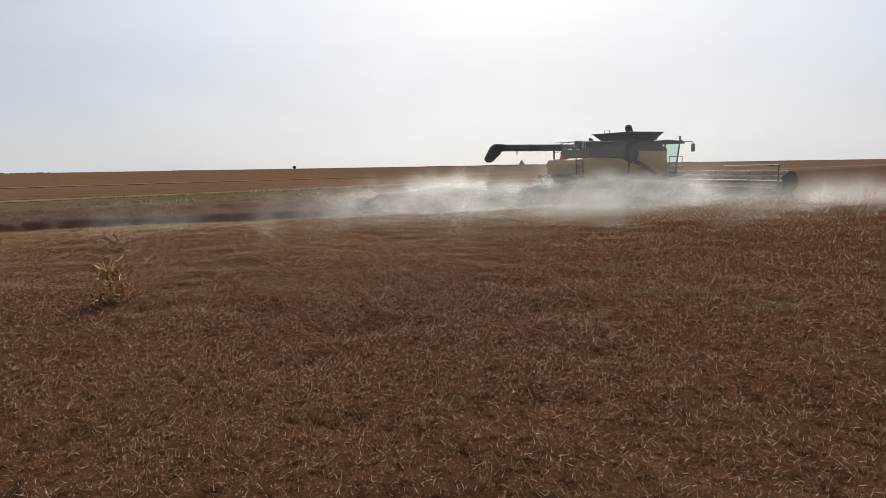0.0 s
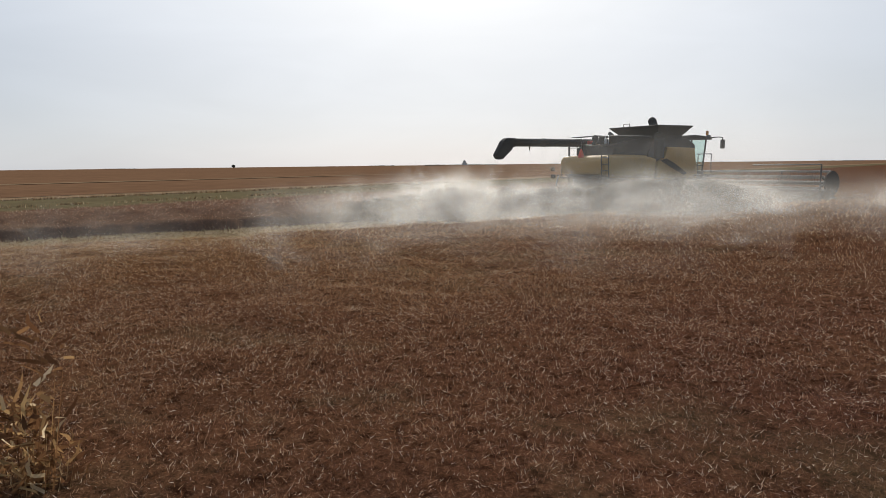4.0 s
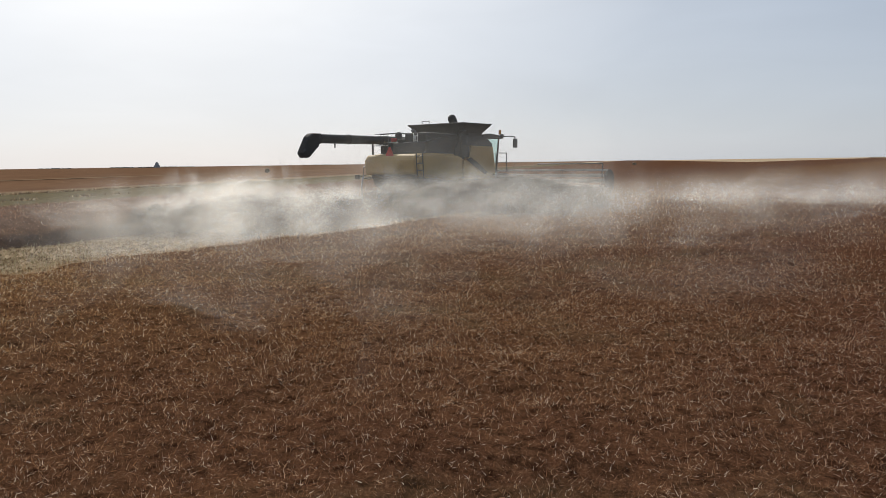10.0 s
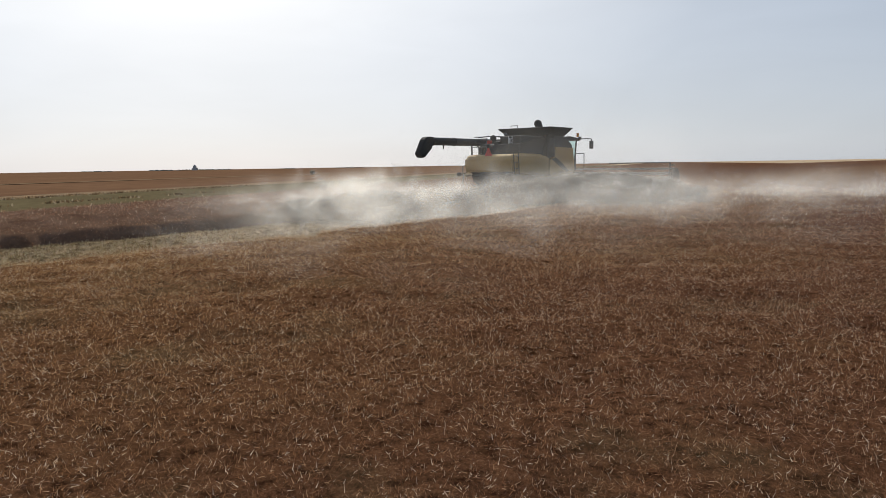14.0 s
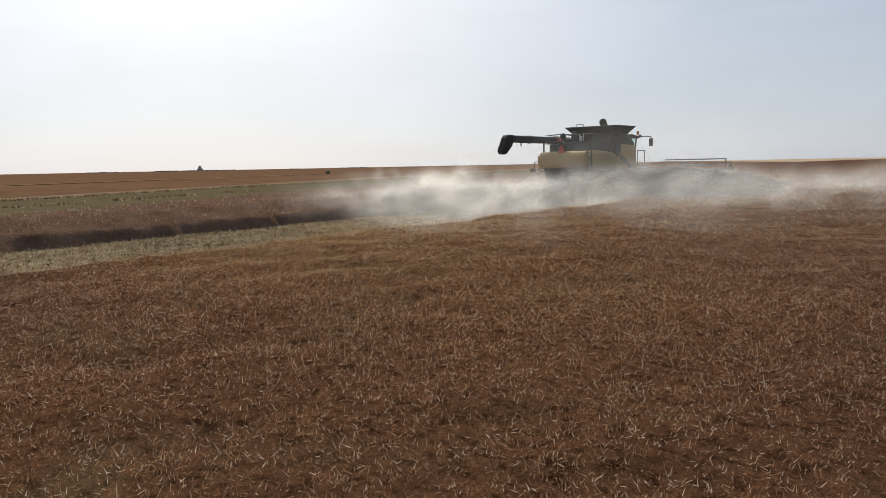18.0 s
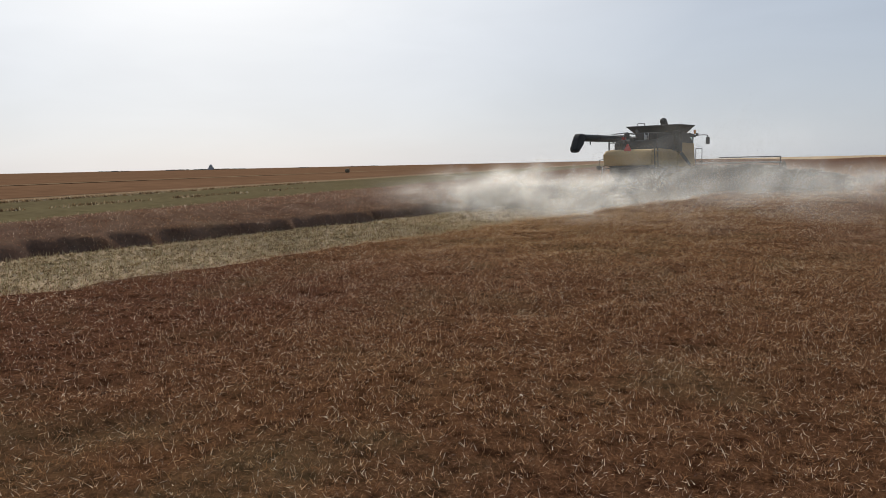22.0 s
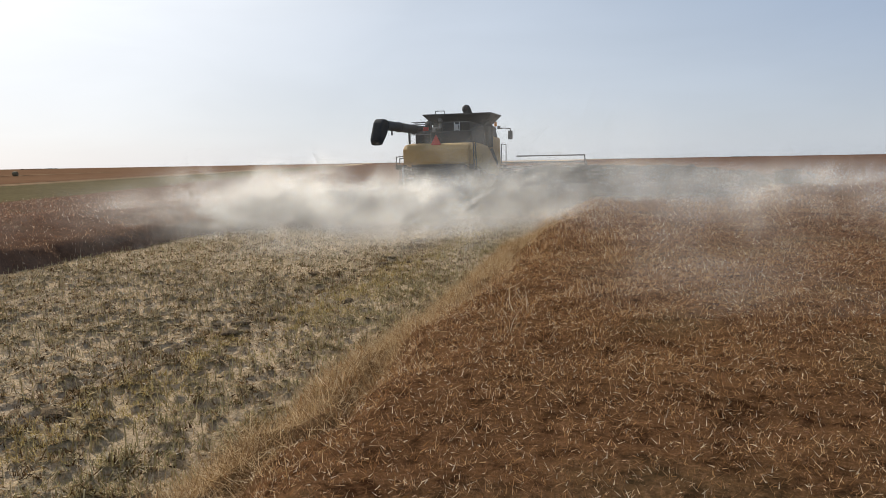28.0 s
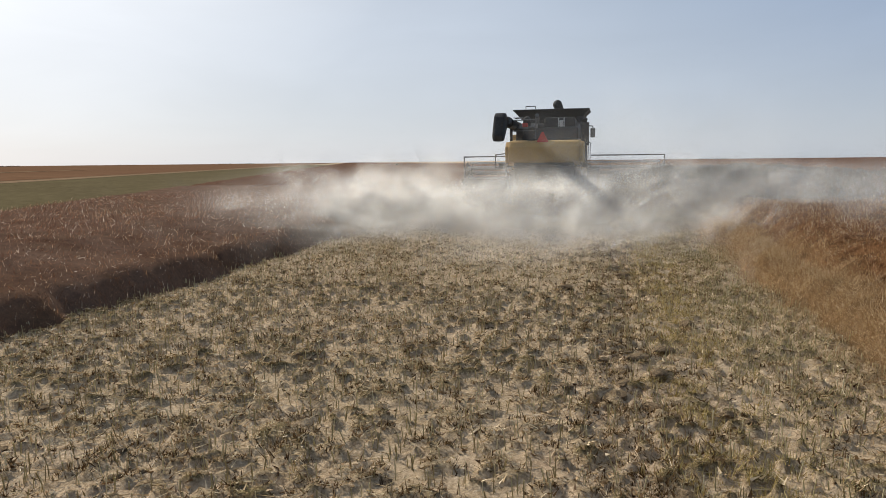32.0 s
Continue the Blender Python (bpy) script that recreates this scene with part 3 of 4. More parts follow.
# ---- the combine harvester ----
def combine():
    root = thing("combine_harvester", (0, 0.5, 0), "dusty yellow and black combine harvester cutting ripe crop", "combine harvester")
    P = lambda name, bm, mat, label="", parent=None: link_part(name, bm, mat, parent or root, label)

    # grain tank: lower walls and flared extensions
    zt, zm, zl = 4.52, 4.10, 3.25
    x1, ya, yb = 1.64, 0.0, 2.42
    xi, yi0, yi1 = 1.28, 0.45, 2.12
    top = [(-x1, ya), (x1, ya), (x1, yb), (-x1, yb)]
    low = [(-xi, yi0), (xi, yi0), (xi, yi1), (-xi, yi1)]
    for k in range(4):
        j = (k + 1) % 4
        ext = P("tank_extension", panel(B(), [(*low[k], zm), (*low[j], zm), (*top[j], zt), (*top[k], zt)], 0.03), BLACK, "flared black grain tank extension")
        bm = B()
        tube(bm, (*top[k], zt), (*top[j], zt), 0.03, 8)
        P("rim", bm, BLACK, "", ext)
        bm = B()
        mid = [(a + b) / 2 for a, b in zip(low[k], low[j])], [(a + b) / 2 for a, b in zip(top[k], top[j])]
        tube(bm, (*mid[0], zm), (*mid[1], zt), 0.025, 6)
        P("stiffener", bm, BLACK, "", ext)
    P("grain_tank", box(B(), (-xi, yi0, zl), (xi, yi1, zm), 0.04), BLACK, "black grain tank body")
    P("grain_heap", bmesh_heap((0, 1.25, 4.05), 1.15, 0.85, 0.28), PALE_GRAIN, "heap of small dark seed in the tank")
    bm = B()
    tube(bm, (0.5, 1.2, 3.95), (0.22, 1.13, 4.8), 0.2, 16)
    bmesh.ops.create_uvsphere(bm, u_segments=16, v_segments=8, radius=0.21, matrix=Matrix.Translation((0.21, 1.12, 4.81)))
    P("bubble_up_auger", bm, BLACK, "black filling auger rising out of the tank")
    bm = B()
    rail(bm, [(-1.15, 0.5, 4.4), (-1.15, 0.5, 4.72), (-0.72, 0.5, 4.72), (-0.72, 0.5, 4.4)], 0.018)
    P("tank_step_rail", bm, GREY, "thin grey hand rail on the tank")

    # main body
    P("side_body", slab(B(), [(-0.5, 1.2), (3.0, 1.2), (3.0, 3.6), (2.4, 3.95), (0.2, 3.95), (-0.3, 3.3)], -1.35, 1.35, 0.04), BLACK, "black upper body and tank flanks")
    for s in (-1, 1):
        # yellow front flank panel under the tank
        fp = P("front_side_panel", slab(B(), [(0.1, 1.75), (2.9, 1.6), (3.0, 2.2), (2.78, 3.46), (0.8, 3.5), (0.72, 2.98), (0.2, 2.8)], s * 1.36, s * 1.52, 0.05), YELLOW,
          "dusty yellow front side panel")
        bm = slab(B(), [(-3.25, 2.22), (-0.1, 1.8), (0.05, 2.9), (-0.35, 3.02), (-3.05, 3.06), (-3.35, 2.85)], s * 1.36, s * 1.55, 0.06)
        P("rear_side_panel", bm, YELLOW, "dusty yellow rear side panel")
        P("dark_stripe", slab(B(), [(0.35, 2.84), (0.75, 2.94), (1.3, 2.72), (2.25, 2.2), (2.0, 2.12), (1.1, 2.5)], s * 1.515, s * 1.54, 0.008), BLACK, "dark swept stripe across the yellow panel", fp)
    P("rear_hood", slab(B(), [(-3.4, 2.25), (-3.48, 2.85), (-3.3, 3.08), (-2.4, 3.14), (-0.4, 3.1), (-0.4, 2.0), (-2.6, 2.05)], -1.4, 1.4, 0.09), YELLOW,
      "dusty yellow straw hood with rounded rear")
    P("hood_shadow_panel", slab(B(), [(-3.3, 2.24), (-3.1, 1.75), (-2.3, 1.2), (-0.4, 1.0), (-0.4, 2.05), (-2.6, 2.06)], -1.2, 1.2, 0.05), BLACK, "black straw discharge chute")
    P("intake_duct", tube(tube(B(), (1.4, 0.35, 2.95), (1.4, 0.35, 3.95), 0.26, 18), (1.4, 0.35, 3.95), (1.15, 0.5, 4.15), 0.25, 18, 0.18), BLACK, "black upright duct on the flank")
    P("shoulder_fairing", slab(B(), [(-1.7, 3.0), (-1.45, 3.4), (-0.5, 3.45), (-0.4, 3.0)], -1.52, -1.3, 0.05), YELLOW, "dusty yellow shoulder fairing")
    # engine deck: engine, air intake, rails
    P("engine_cover", slab(B(), [(-2.6, 3.1), (-2.45, 3.62), (-1.2, 3.85), (0.3, 3.95), (0.3, 3.1)], -1.2, 1.3, 0.06), BLACK, "black engine cover behind the tank")
    bm = B()
    box(bm, (-0.1, -2.2, 3.55), (1.15, 0.2, 4.05), 0.08)
    P("cooling_box", bm, BLACK, "black radiator housing")
    bm = B()
    tube(bm, (-0.5, -0.9, 3.7), (-0.5, -0.9, 4.12), 0.09, 12)
    tube(bm, (-0.5, -0.9, 4.12), (-0.5, -1.1, 4.22), 0.09, 12)
    P("exhaust_pipe", bm, GREY, "grey exhaust pipe")
    bm = B()
    tube(bm, (-0.85, -1.7, 3.5), (-0.85, -1.7, 3.98), 0.16, 14)
    bmesh.ops.create_uvsphere(bm, u_segments=14, v_segments=6, radius=0.17, matrix=Matrix.Translation((-0.85, -1.7, 3.98)))
    P("air_intake", bm, BLACK, "black air pre-cleaner")
    for s, xa in ((-1, -1.3), (1, 1.3)):
        bm = B()
        rail(bm, [(xa, -3.0, 3.1), (xa, -3.0, 3.92), (xa, -0.1, 3.95), (xa, 0.0, 3.4)], 0.02)
        rail(bm, [(xa, -3.0, 3.5), (xa, -0.1, 3.55)], 0.016)
        if s < 0:
            P("deck_rail", bm, GREY, "thin grey rail round the engine deck")
        else:
            bm.free()
    bm = B()
    rail(bm, [(-1.3, -3.0, 3.92), (-0.35, -3.05, 3.92), (-0.35, -3.05, 3.12)], 0.02)
    rail(bm, [(-1.3, -3.0, 3.5), (-0.35, -3.05, 3.5)], 0.016)
    P("rear_rail", bm, GREY, "thin grey rail at the deck's rear")
    dl = P("deck_ladder", rail(rail(B(), [(0.5, -2.32, 3.15), (0.5, -2.3, 4.0)], 0.022), [(0.72, -2.32, 3.15), (0.72, -2.3, 4.0)], 0.022), STEEL, "short bright steel ladder on the deck")
    for k in range(4):
        P("rung", tube(B(), (0.5, -2.32, 3.3 + 0.2 * k), (0.72, -2.32, 3.3 + 0.2 * k), 0.016, 6), STEEL, "", dl)
    P("work_lamp", box(B(), (0.54, -2.42, 3.66), (0.68, -2.34, 3.92), 0.02), STEEL, "pale work lamp on the deck ladder", dl)
    # warning triangle, beacon, lamps, plate
    bm = B()
    v = [bm.verts.new((-0.05 + sx * 0.22, -3.34 + dy, 3.06 + z)) for dy in (0, 0.03) for sx, z in ((-1, 0), (-0.82, -0.04), (0.82, -0.04), (1, 0), (0.14, 0.37), (-0.14, 0.37))]
    bm.faces.new(v[:6]), bm.faces.new(v[6:][::-1])
    for k in range(6):
        bm.faces.new((v[k], v[(k + 1) % 6], v[6 + (k + 1) % 6], v[6 + k]))
    P("warning_triangle", bm, RED, "red slow-vehicle triangle")
    P("triangle_bracket", box(B(), (-0.2, -3.3, 3.0), (0.1, -3.26, 3.34), 0.01), BLACK)
    for x in (-1.2, 1.2):
        s = 1 if x > 0 else -1
        P("tail_lamp", box(B(), (s * 1.6 - 0.13, -3.8, 2.02), (s * 1.6 + 0.13, -3.7, 2.22), 0.03), RUBBER, "dusty dark tail lamp on a bracket")
        P("lamp_bracket", rail(B(), [(s * 1.6, -3.7, 2.12), (s * 1.45, -3.3, 2.2)], 0.025), BLACK)
    P("rear_bumper", rail(B(), [(-1.45, -3.4, 2.1), (-1.3, -3.56, 2.08), (1.3, -3.56, 2.08), (1.45, -3.4, 2.1)], 0.03), BLACK, "thin dark bar under the hood")
    # ladder on the right flank, straw spreader, drooping rod
    ld = P("side_ladder", rail(rail(B(), [(1.66, -3.58, 2.0), (1.62, -3.58, 3.12)], 0.025), [(1.66, -3.14, 2.0), (1.62, -3.14, 3.12)], 0.025), BLACK, "dark ladder on the flank")
    for k in range(4):
        P("rung", tube(B(), (1.655, -3.58, 2.1 + 0.3 * k), (1.655, -3.14, 2.1 + 0.3 * k), 0.02, 6), GREY, "", ld)
    sp = P("straw_spreader", slab(B(), [(-4.2, 1.02), (-3.0, 1.28), (-2.8, 0.95), (-4.15, 0.92)], -1.05, 1.05, 0.03), BLACK, "black straw spreader deck")
    P("spreader_lip", box(B(), (-0.95, -4.26, 0.93), (0.95, -4.2, 0.99), 0.01), STEEL, "bright worn steel lip", sp)
    for x in (-0.6, 0.6):
        P("spreader_disc", disc((x, -3.9, 0.86), 0.42, 0.05), STEEL, "worn steel spinning disc", sp)
    P("wand", rail(B(), [(-1.5, -3.5, 2.15), (-1.42, -3.7, 1.7), (-1.36, -3.75, 1.15)], 0.03), WHITE, "pale drooping rod at the rear corner")
    P("rear_side_rail", rail(B(), [(-1.62, -2.9, 2.0), (-2.0, -2.9, 2.05), (-2.0, -2.9, 2.55), (-1.6, -2.9, 2.6)], 0.022), GREY, "bent grey guard rail")

    # unloading auger, folded back along the left side
    ty = 3.78
    bm = B()
    tube(bm, (-1.45, 1.6, ty - 0.02), (-1.2, -6.75, ty - 0.02), 0.19, 20)
    au = P("unloading_auger", bm, BLACK, "long black unloading auger folded back")
    for y in (-0.2, -2.4, -4.6, -6.4):
        P("auger_flange", tube(B(), (-1.4 - 0.03 * y, y, ty - 0.02), (-1.4 - 0.03 * y, y - 0.06, ty - 0.02), 0.215, 20), BLACK, "", au)
    bm = B()
    slab(bm, [(-6.55, ty + 0.19), (-6.95, ty + 0.19), (-7.15, ty + 0.05), (-7.55, ty - 0.62), (-7.4, ty - 0.82), (-7.15, ty - 0.8), (-6.72, ty - 0.24), (-6.55, ty - 0.22)], -1.4, -1.0, 0.1)
    P("auger_spout", bm, RUBBER, "black rubber discharge spout", au)
    P("auger_lamp", rail(B(), [(-1.24, -5.5, ty - 0.18), (-1.24, -5.5, ty - 0.36)], 0.035), GREY, "", au)
    P("auger_rest", rail(B(), [(-1.35, -2.95, 3.1), (-1.36, -2.95, 3.55)], 0.05), BLACK, "black auger cradle")
    P("auger_pivot", tube(B(), (-1.45, 1.7, 2.6), (-1.45, 1.7, 3.95), 0.24, 18), BLACK, "black auger pivot elbow")
    for k, (x, y) in enumerate(((-1.05, -2.5), (-0.55, -2.75), (-0.2, -2.3))):
        P("deck_fitting", box(B(), (x - 0.14, y - 0.12, 3.1), (x + 0.14, y + 0.12, 3.5 + 0.14 * k), 0.03), BLACK, "black engine bay fitting")
    P("red_cover", box(B(), (-1.0, -2.1, 3.62), (-0.78, -1.9, 3.86), 0.03), RED, "dull red cap on the engine deck")
    P("roof_line_rail", rail(B(), [(-1.25, -2.9, 4.02), (-1.05, -1.5, 4.1), (-0.9, 0.3, 4.12)], 0.018), GREY, "thin grey rail beside the auger")
    P("auger_hoses", rail(B(), [(-1.2, -2.6, 4.02), (-1.2, -1.2, 4.12), (-1.1, 0.2, 4.05)], 0.03), BLACK, "black hydraulic hoses")

    # cab
    cab = P("cab", slab(B(), [(2.75, 1.9), (4.15, 1.9), (4.3, 2.2), (4.3, 2.3), (2.75, 2.3)], -0.88, 0.88, 0.04), BLACK, "black cab base")
    P("cab_roof", slab(B(), [(2.7, 3.95), (2.75, 4.08), (3.4, 4.14), (4.55, 4.06), (4.75, 3.96), (4.6, 3.9), (2.75, 3.88)], -0.98, 0.98, 0.05), BLACK, "dark dusty cab roof", cab)
    for x in (-0.86, 0.86):
        for y0, y1 in ((2.8, 2.8), (4.15, 4.4), (3.3, 3.3)):
            P("cab_pillar", rail(B(), [(x, y0, 2.28), (x, y1, 3.9)], 0.045), BLACK, "", cab)
        P("side_window", panel(B(), [(x, 2.85, 2.32), (x, 4.15, 2.32), (x, 4.4, 3.88), (x, 2.85, 3.88)], 0.012), GLASS, "clear side glass", cab)
    P("windscreen", panel(B(), [(-0.85, 4.2, 2.3), (0.85, 4.2, 2.3), (0.85, 4.44, 3.88), (-0.85, 4.44, 3.88)], 0.012), GLASS, "clear windscreen", cab)
    P("seat_base", box(B(), (-0.28, 3.0, 2.3), (0.28, 3.55, 2.75), 0.05), BLACK, "black seat", cab)
    P("seat_backrest", box(B(), (-0.27, 2.95, 2.75), (0.27, 3.08, 3.4), 0.05), BLACK, "", cab)
    P("steering_column", rail(B(), [(0, 4.1, 2.3), (0, 3.85, 2.9)], 0.04), BLACK, "", cab)
    for s in (-1, 1):
        mr = P("mirror_arm", rail(B(), [(s * 1.05, 4.5, 4.0), (s * 1.4, 4.7, 4.02), (s * 1.72, 4.6, 3.98), (s * 1.72, 4.6, 3.86)], 0.025), BLACK, "black mirror arm", cab)
        P("mirror", box(B(), (s * 1.72 - 0.12, 4.57, 3.42), (s * 1.72 + 0.12, 4.66, 3.88), 0.03), GREY, "tall dusty grey wing mirror", mr)
        P("roof_lamp", box(B(), (s * 0.8 - 0.12, 4.66, 3.9), (s * 0.8 + 0.12, 4.8, 4.02), 0.02), WHITE, "white work lamp", cab)
        P("side_work_lamp", box(B(), (s * 1.2 - 0.07, 4.1, 3.95), (s * 1.2 + 0.07, 4.25, 4.12), 0.02), GREY, "grey work lamp", cab)
        P("roof_lamp_cluster", tube(B(), (s * 1.0, 4.3, 4.1), (s * 1.0, 4.3, 4.34), 0.07, 10), LAMP_GLASS, "orange beacon on the cab roof", cab)
        P("platform_rail", rail(B(), [(s * 1.55, 3.0, 2.2), (s * 1.55, 3.0, 3.15), (s * 1.62, 3.9, 3.15), (s * 1.62, 3.9, 2.2)], 0.022), GREY, "thin grey platform rail")
        P("platform", box(B(), (min(s * 0.95, s * 1.65), 2.75, 2.05), (max(s * 0.95, s * 1.65), 3.95, 2.12), 0.02), BLACK, "black step platform")
        st = P("access_ladder", rail(rail(B(), [(s * 1.9, 3.1, 0.7), (s * 1.65, 3.1, 2.1)], 0.025), [(s * 1.9, 3.6, 0.7), (s * 1.65, 3.6, 2.1)], 0.025), BLACK, "black access ladder")
        for k in range(5):
            u = k / 4.5
            P("step", box(B(), (s * (1.9 - 0.25 * u) - 0.06, 3.1, 0.75 + 1.35 * u), (s * (1.9 - 0.25 * u) + 0.06, 3.6, 0.78 + 1.35 * u), 0.008), GREY, "", st)

    # axles and wheels
    P("front_axle", tube(B(), (-1.6, 2.9, 0.98), (1.6, 2.9, 0.98), 0.2, 14), BLACK, "black front axle")
    P("rear_axle", tube(B(), (-1.5, -1.6, 0.72), (1.5, -1.6, 0.72), 0.14, 14), BLACK, "black steering axle")
    P("chassis", box(B(), (-0.75, -2.6, 0.95), (0.75, 3.6, 1.4), 0.04), BLACK, "black chassis")
    for s in (-1, 1):
        for y, r, w, cx in ((2.9, 0.98, 0.78, 1.72), (-1.6, 0.72, 0.56, 1.62)):
            bm = lathe_x(B(), [(-w * 0.38, r * 0.55), (-w / 2, r * 0.62), (-w / 2, r * 0.86), (-w * 0.4, r * 0.96), (0, r * 0.97), (w * 0.4, r * 0.96), (w / 2, r * 0.86), (w / 2, r * 0.62), (w * 0.38, r * 0.55)], (s * cx, y, r))
            for k in range(22):
                for side in (-1, 1):
                    a = 2 * math.pi * (k + 0.25 * side) / 22
                    m = Matrix.Translation((s * cx + side * w * 0.22, y + 0.975 * r * math.cos(a), r + 0.975 * r * math.sin(a))) @ Matrix.Rotation(a, 4, 'X') @ Matrix.Rotation(radians(28 * side), 4, 'Y')
                    bmesh.ops.create_cube(bm, size=1, matrix=m @ Matrix.Diagonal((w * 0.5, 0.05 * r / 0.9, 0.06, 1)))
            ty_ = P("tyre", bm, RUBBER, "dusty lugged rubber tyre")
            P("rim_disc", lathe_x(B(), [(s * w * 0.36, r * 0.56), (s * w * 0.2, r * 0.5), (s * w * 0.1, r * 0.3), (s * w * 0.22, r * 0.16), (s * w * 0.22, 0.01)], (s * cx, y, r), 28), YELLOW, "dusty yellow wheel rim", ty_)

    # feeder house
    P("feeder_house", slab(B(), [(3.2, 1.0), (3.4, 1.75), (4.4, 1.8), (7.2, 1.05), (7.2, 0.35), (6.8, 0.3)], -0.75, 0.75, 0.05), YELLOW, "dusty yellow feeder house")
    for s in (-1, 1):
        P("lift_ram", tube(B(), (s * 0.55, 3.4, 0.8), (s * 0.55, 6.4, 0.45), 0.06, 10), BLACK, "black lift ram")
    return root


def disc(at, r, thick):
    bm = B()
    tube(bm, (at[0], at[1], at[2] - thick / 2), (at[0], at[1], at[2] + thick / 2), r, 20)
    return bm


def bmesh_heap(at, rx, ry, h):
    bm = bmesh.new()
    rings = []
    for k in range(6):
        u = 1 - k / 6
        rings.append([bm.verts.new((at[0] + rx * u * math.cos(a), at[1] + ry * u * math.sin(a), at[2] + h * (1 - u) ** 0.9)) for a in (2 * math.pi * j / 20 for j in range(20))])
    for p, q in zip(rings, rings[1:]):
        for j in range(20):
            bm.faces.new((p[j], p[(j + 1) % 20], q[(j + 1) % 20], q[j]))
    bm.faces.new(rings[-1])
    return bm


PALE_GRAIN = two_scale("dark_seed", (0.05, 0.04, 0.035), (0.1, 0.08, 0.06), 3, 60, 0.7)


# ---- the cutting header, hung on the feeder house ----
def header():
    root = thing("harvester_header", (0, 8, 0), "wide grey cutting header with a bat reel, on the feeder house", "combine header")
    P = lambda name, bm, mat, label="", parent=None: link_part(name, bm, mat, parent or root, label)
    W = 5.38
    P("back_sheet", slab(B(), [(7.25, 0.22), (7.2, 1.15), (7.28, 1.22), (7.4, 1.15), (7.45, 0.25)], -W, W, 0.02), BLACK, "dark header back sheet")
    P("top_beam", box(B(), (-W, 7.16, 1.15), (W, 7.34, 1.33), 0.02), GREY, "grey top beam")
    P("floor_pan", slab(B(), [(7.4, 0.2), (8.85, 0.12), (8.9, 0.16), (7.45, 0.28)], -W, W, 0.01), STEEL, "worn steel floor pan")
    P("knife_bar", box(B(), (-W, 8.86, 0.11), (W, 8.95, 0.16), 0.01), STEEL, "bright knife bar")
    bm = B()
    tube(bm, (-W + 0.1, 7.85, 0.55), (W - 0.1, 7.85, 0.55), 0.2, 18)
    P("cross_auger", bm, GREY, "grey cross auger")
    for s in (-1, 1):
        P("end_divider", slab(B(), [(7.2, 0.12), (7.15, 1.3), (7.9, 1.35), (8.7, 0.75), (9.75, 0.18), (9.7, 0.1)], s * W, s * (W + 0.12), 0.03), BLACK, "dark end divider")
        P("reel_arm", rail(B(), [(s * 5.22, 7.25, 1.3), (s * 5.22, 8.2, 1.75), (s * 5.22, 8.6, 1.72)], 0.06), BLACK, "black reel arm")
        P("reel_shield", tube(B(), (s * 5.34, 8.25, 1.62), (s * 5.4, 8.25, 1.62), 0.62, 24), BLACK, "dark round reel end shield")
    # the tall bar behind the reel
    P("upper_rail", rail(B(), [(-W, 7.25, 1.3), (-W, 7.3, 2.54), (-1.75, 7.3, 2.56)], 0.035), GREY, "grey upper guard rail")
    P("upper_rail", rail(B(), [(W, 7.25, 1.3), (W, 7.3, 2.56), (1.6, 7.3, 2.56)], 0.035), GREY, "grey upper guard rail")
    ax = (8.25, 1.62)
    reel = P("reel_tube", tube(B(), (-5.3, *ax), (5.3, *ax), 0.1, 14), GREY, "grey reel tube")
    for k in range(6):
        a = radians(25 + 60 * k)
        y, z = ax[0] + 0.58 * math.cos(a), ax[1] + 0.58 * math.sin(a)
        bat = P("reel_bat", box(B(), (-5.25, y - 0.03, z - 0.05), (5.25, y + 0.03, z + 0.05), 0.01), STEEL, "bright steel reel bat", reel)
        bm = B()
        for j in range(70):
            x = -5.2 + 10.4 * j / 69
            tube(bm, (x, y, z), (x, y + 0.04, z - 0.26), 0.008, 4)
        tagged(link_part("tines", bm, BLACK, reel, "thin dark reel tines"), kind="stuff")
        for x in (-5.1, -2.6, 0, 2.6, 5.1):
            link_part("reel_spoke", tube(B(), (x, *ax), (x, y, z), 0.022, 6), GREY, reel)
    return root


combine()
header()


# ---- straw clump standing out of the crop ----
CLUMP = leafy("dry_weed", [(0.0, (0.1, 0.045, 0.022)), (0.6, (0.24, 0.125, 0.055)), (0.88, (0.45, 0.29, 0.13)), (1.0, (0.75, 0.6, 0.38))], 0.8, 0.45, spec=0.0)


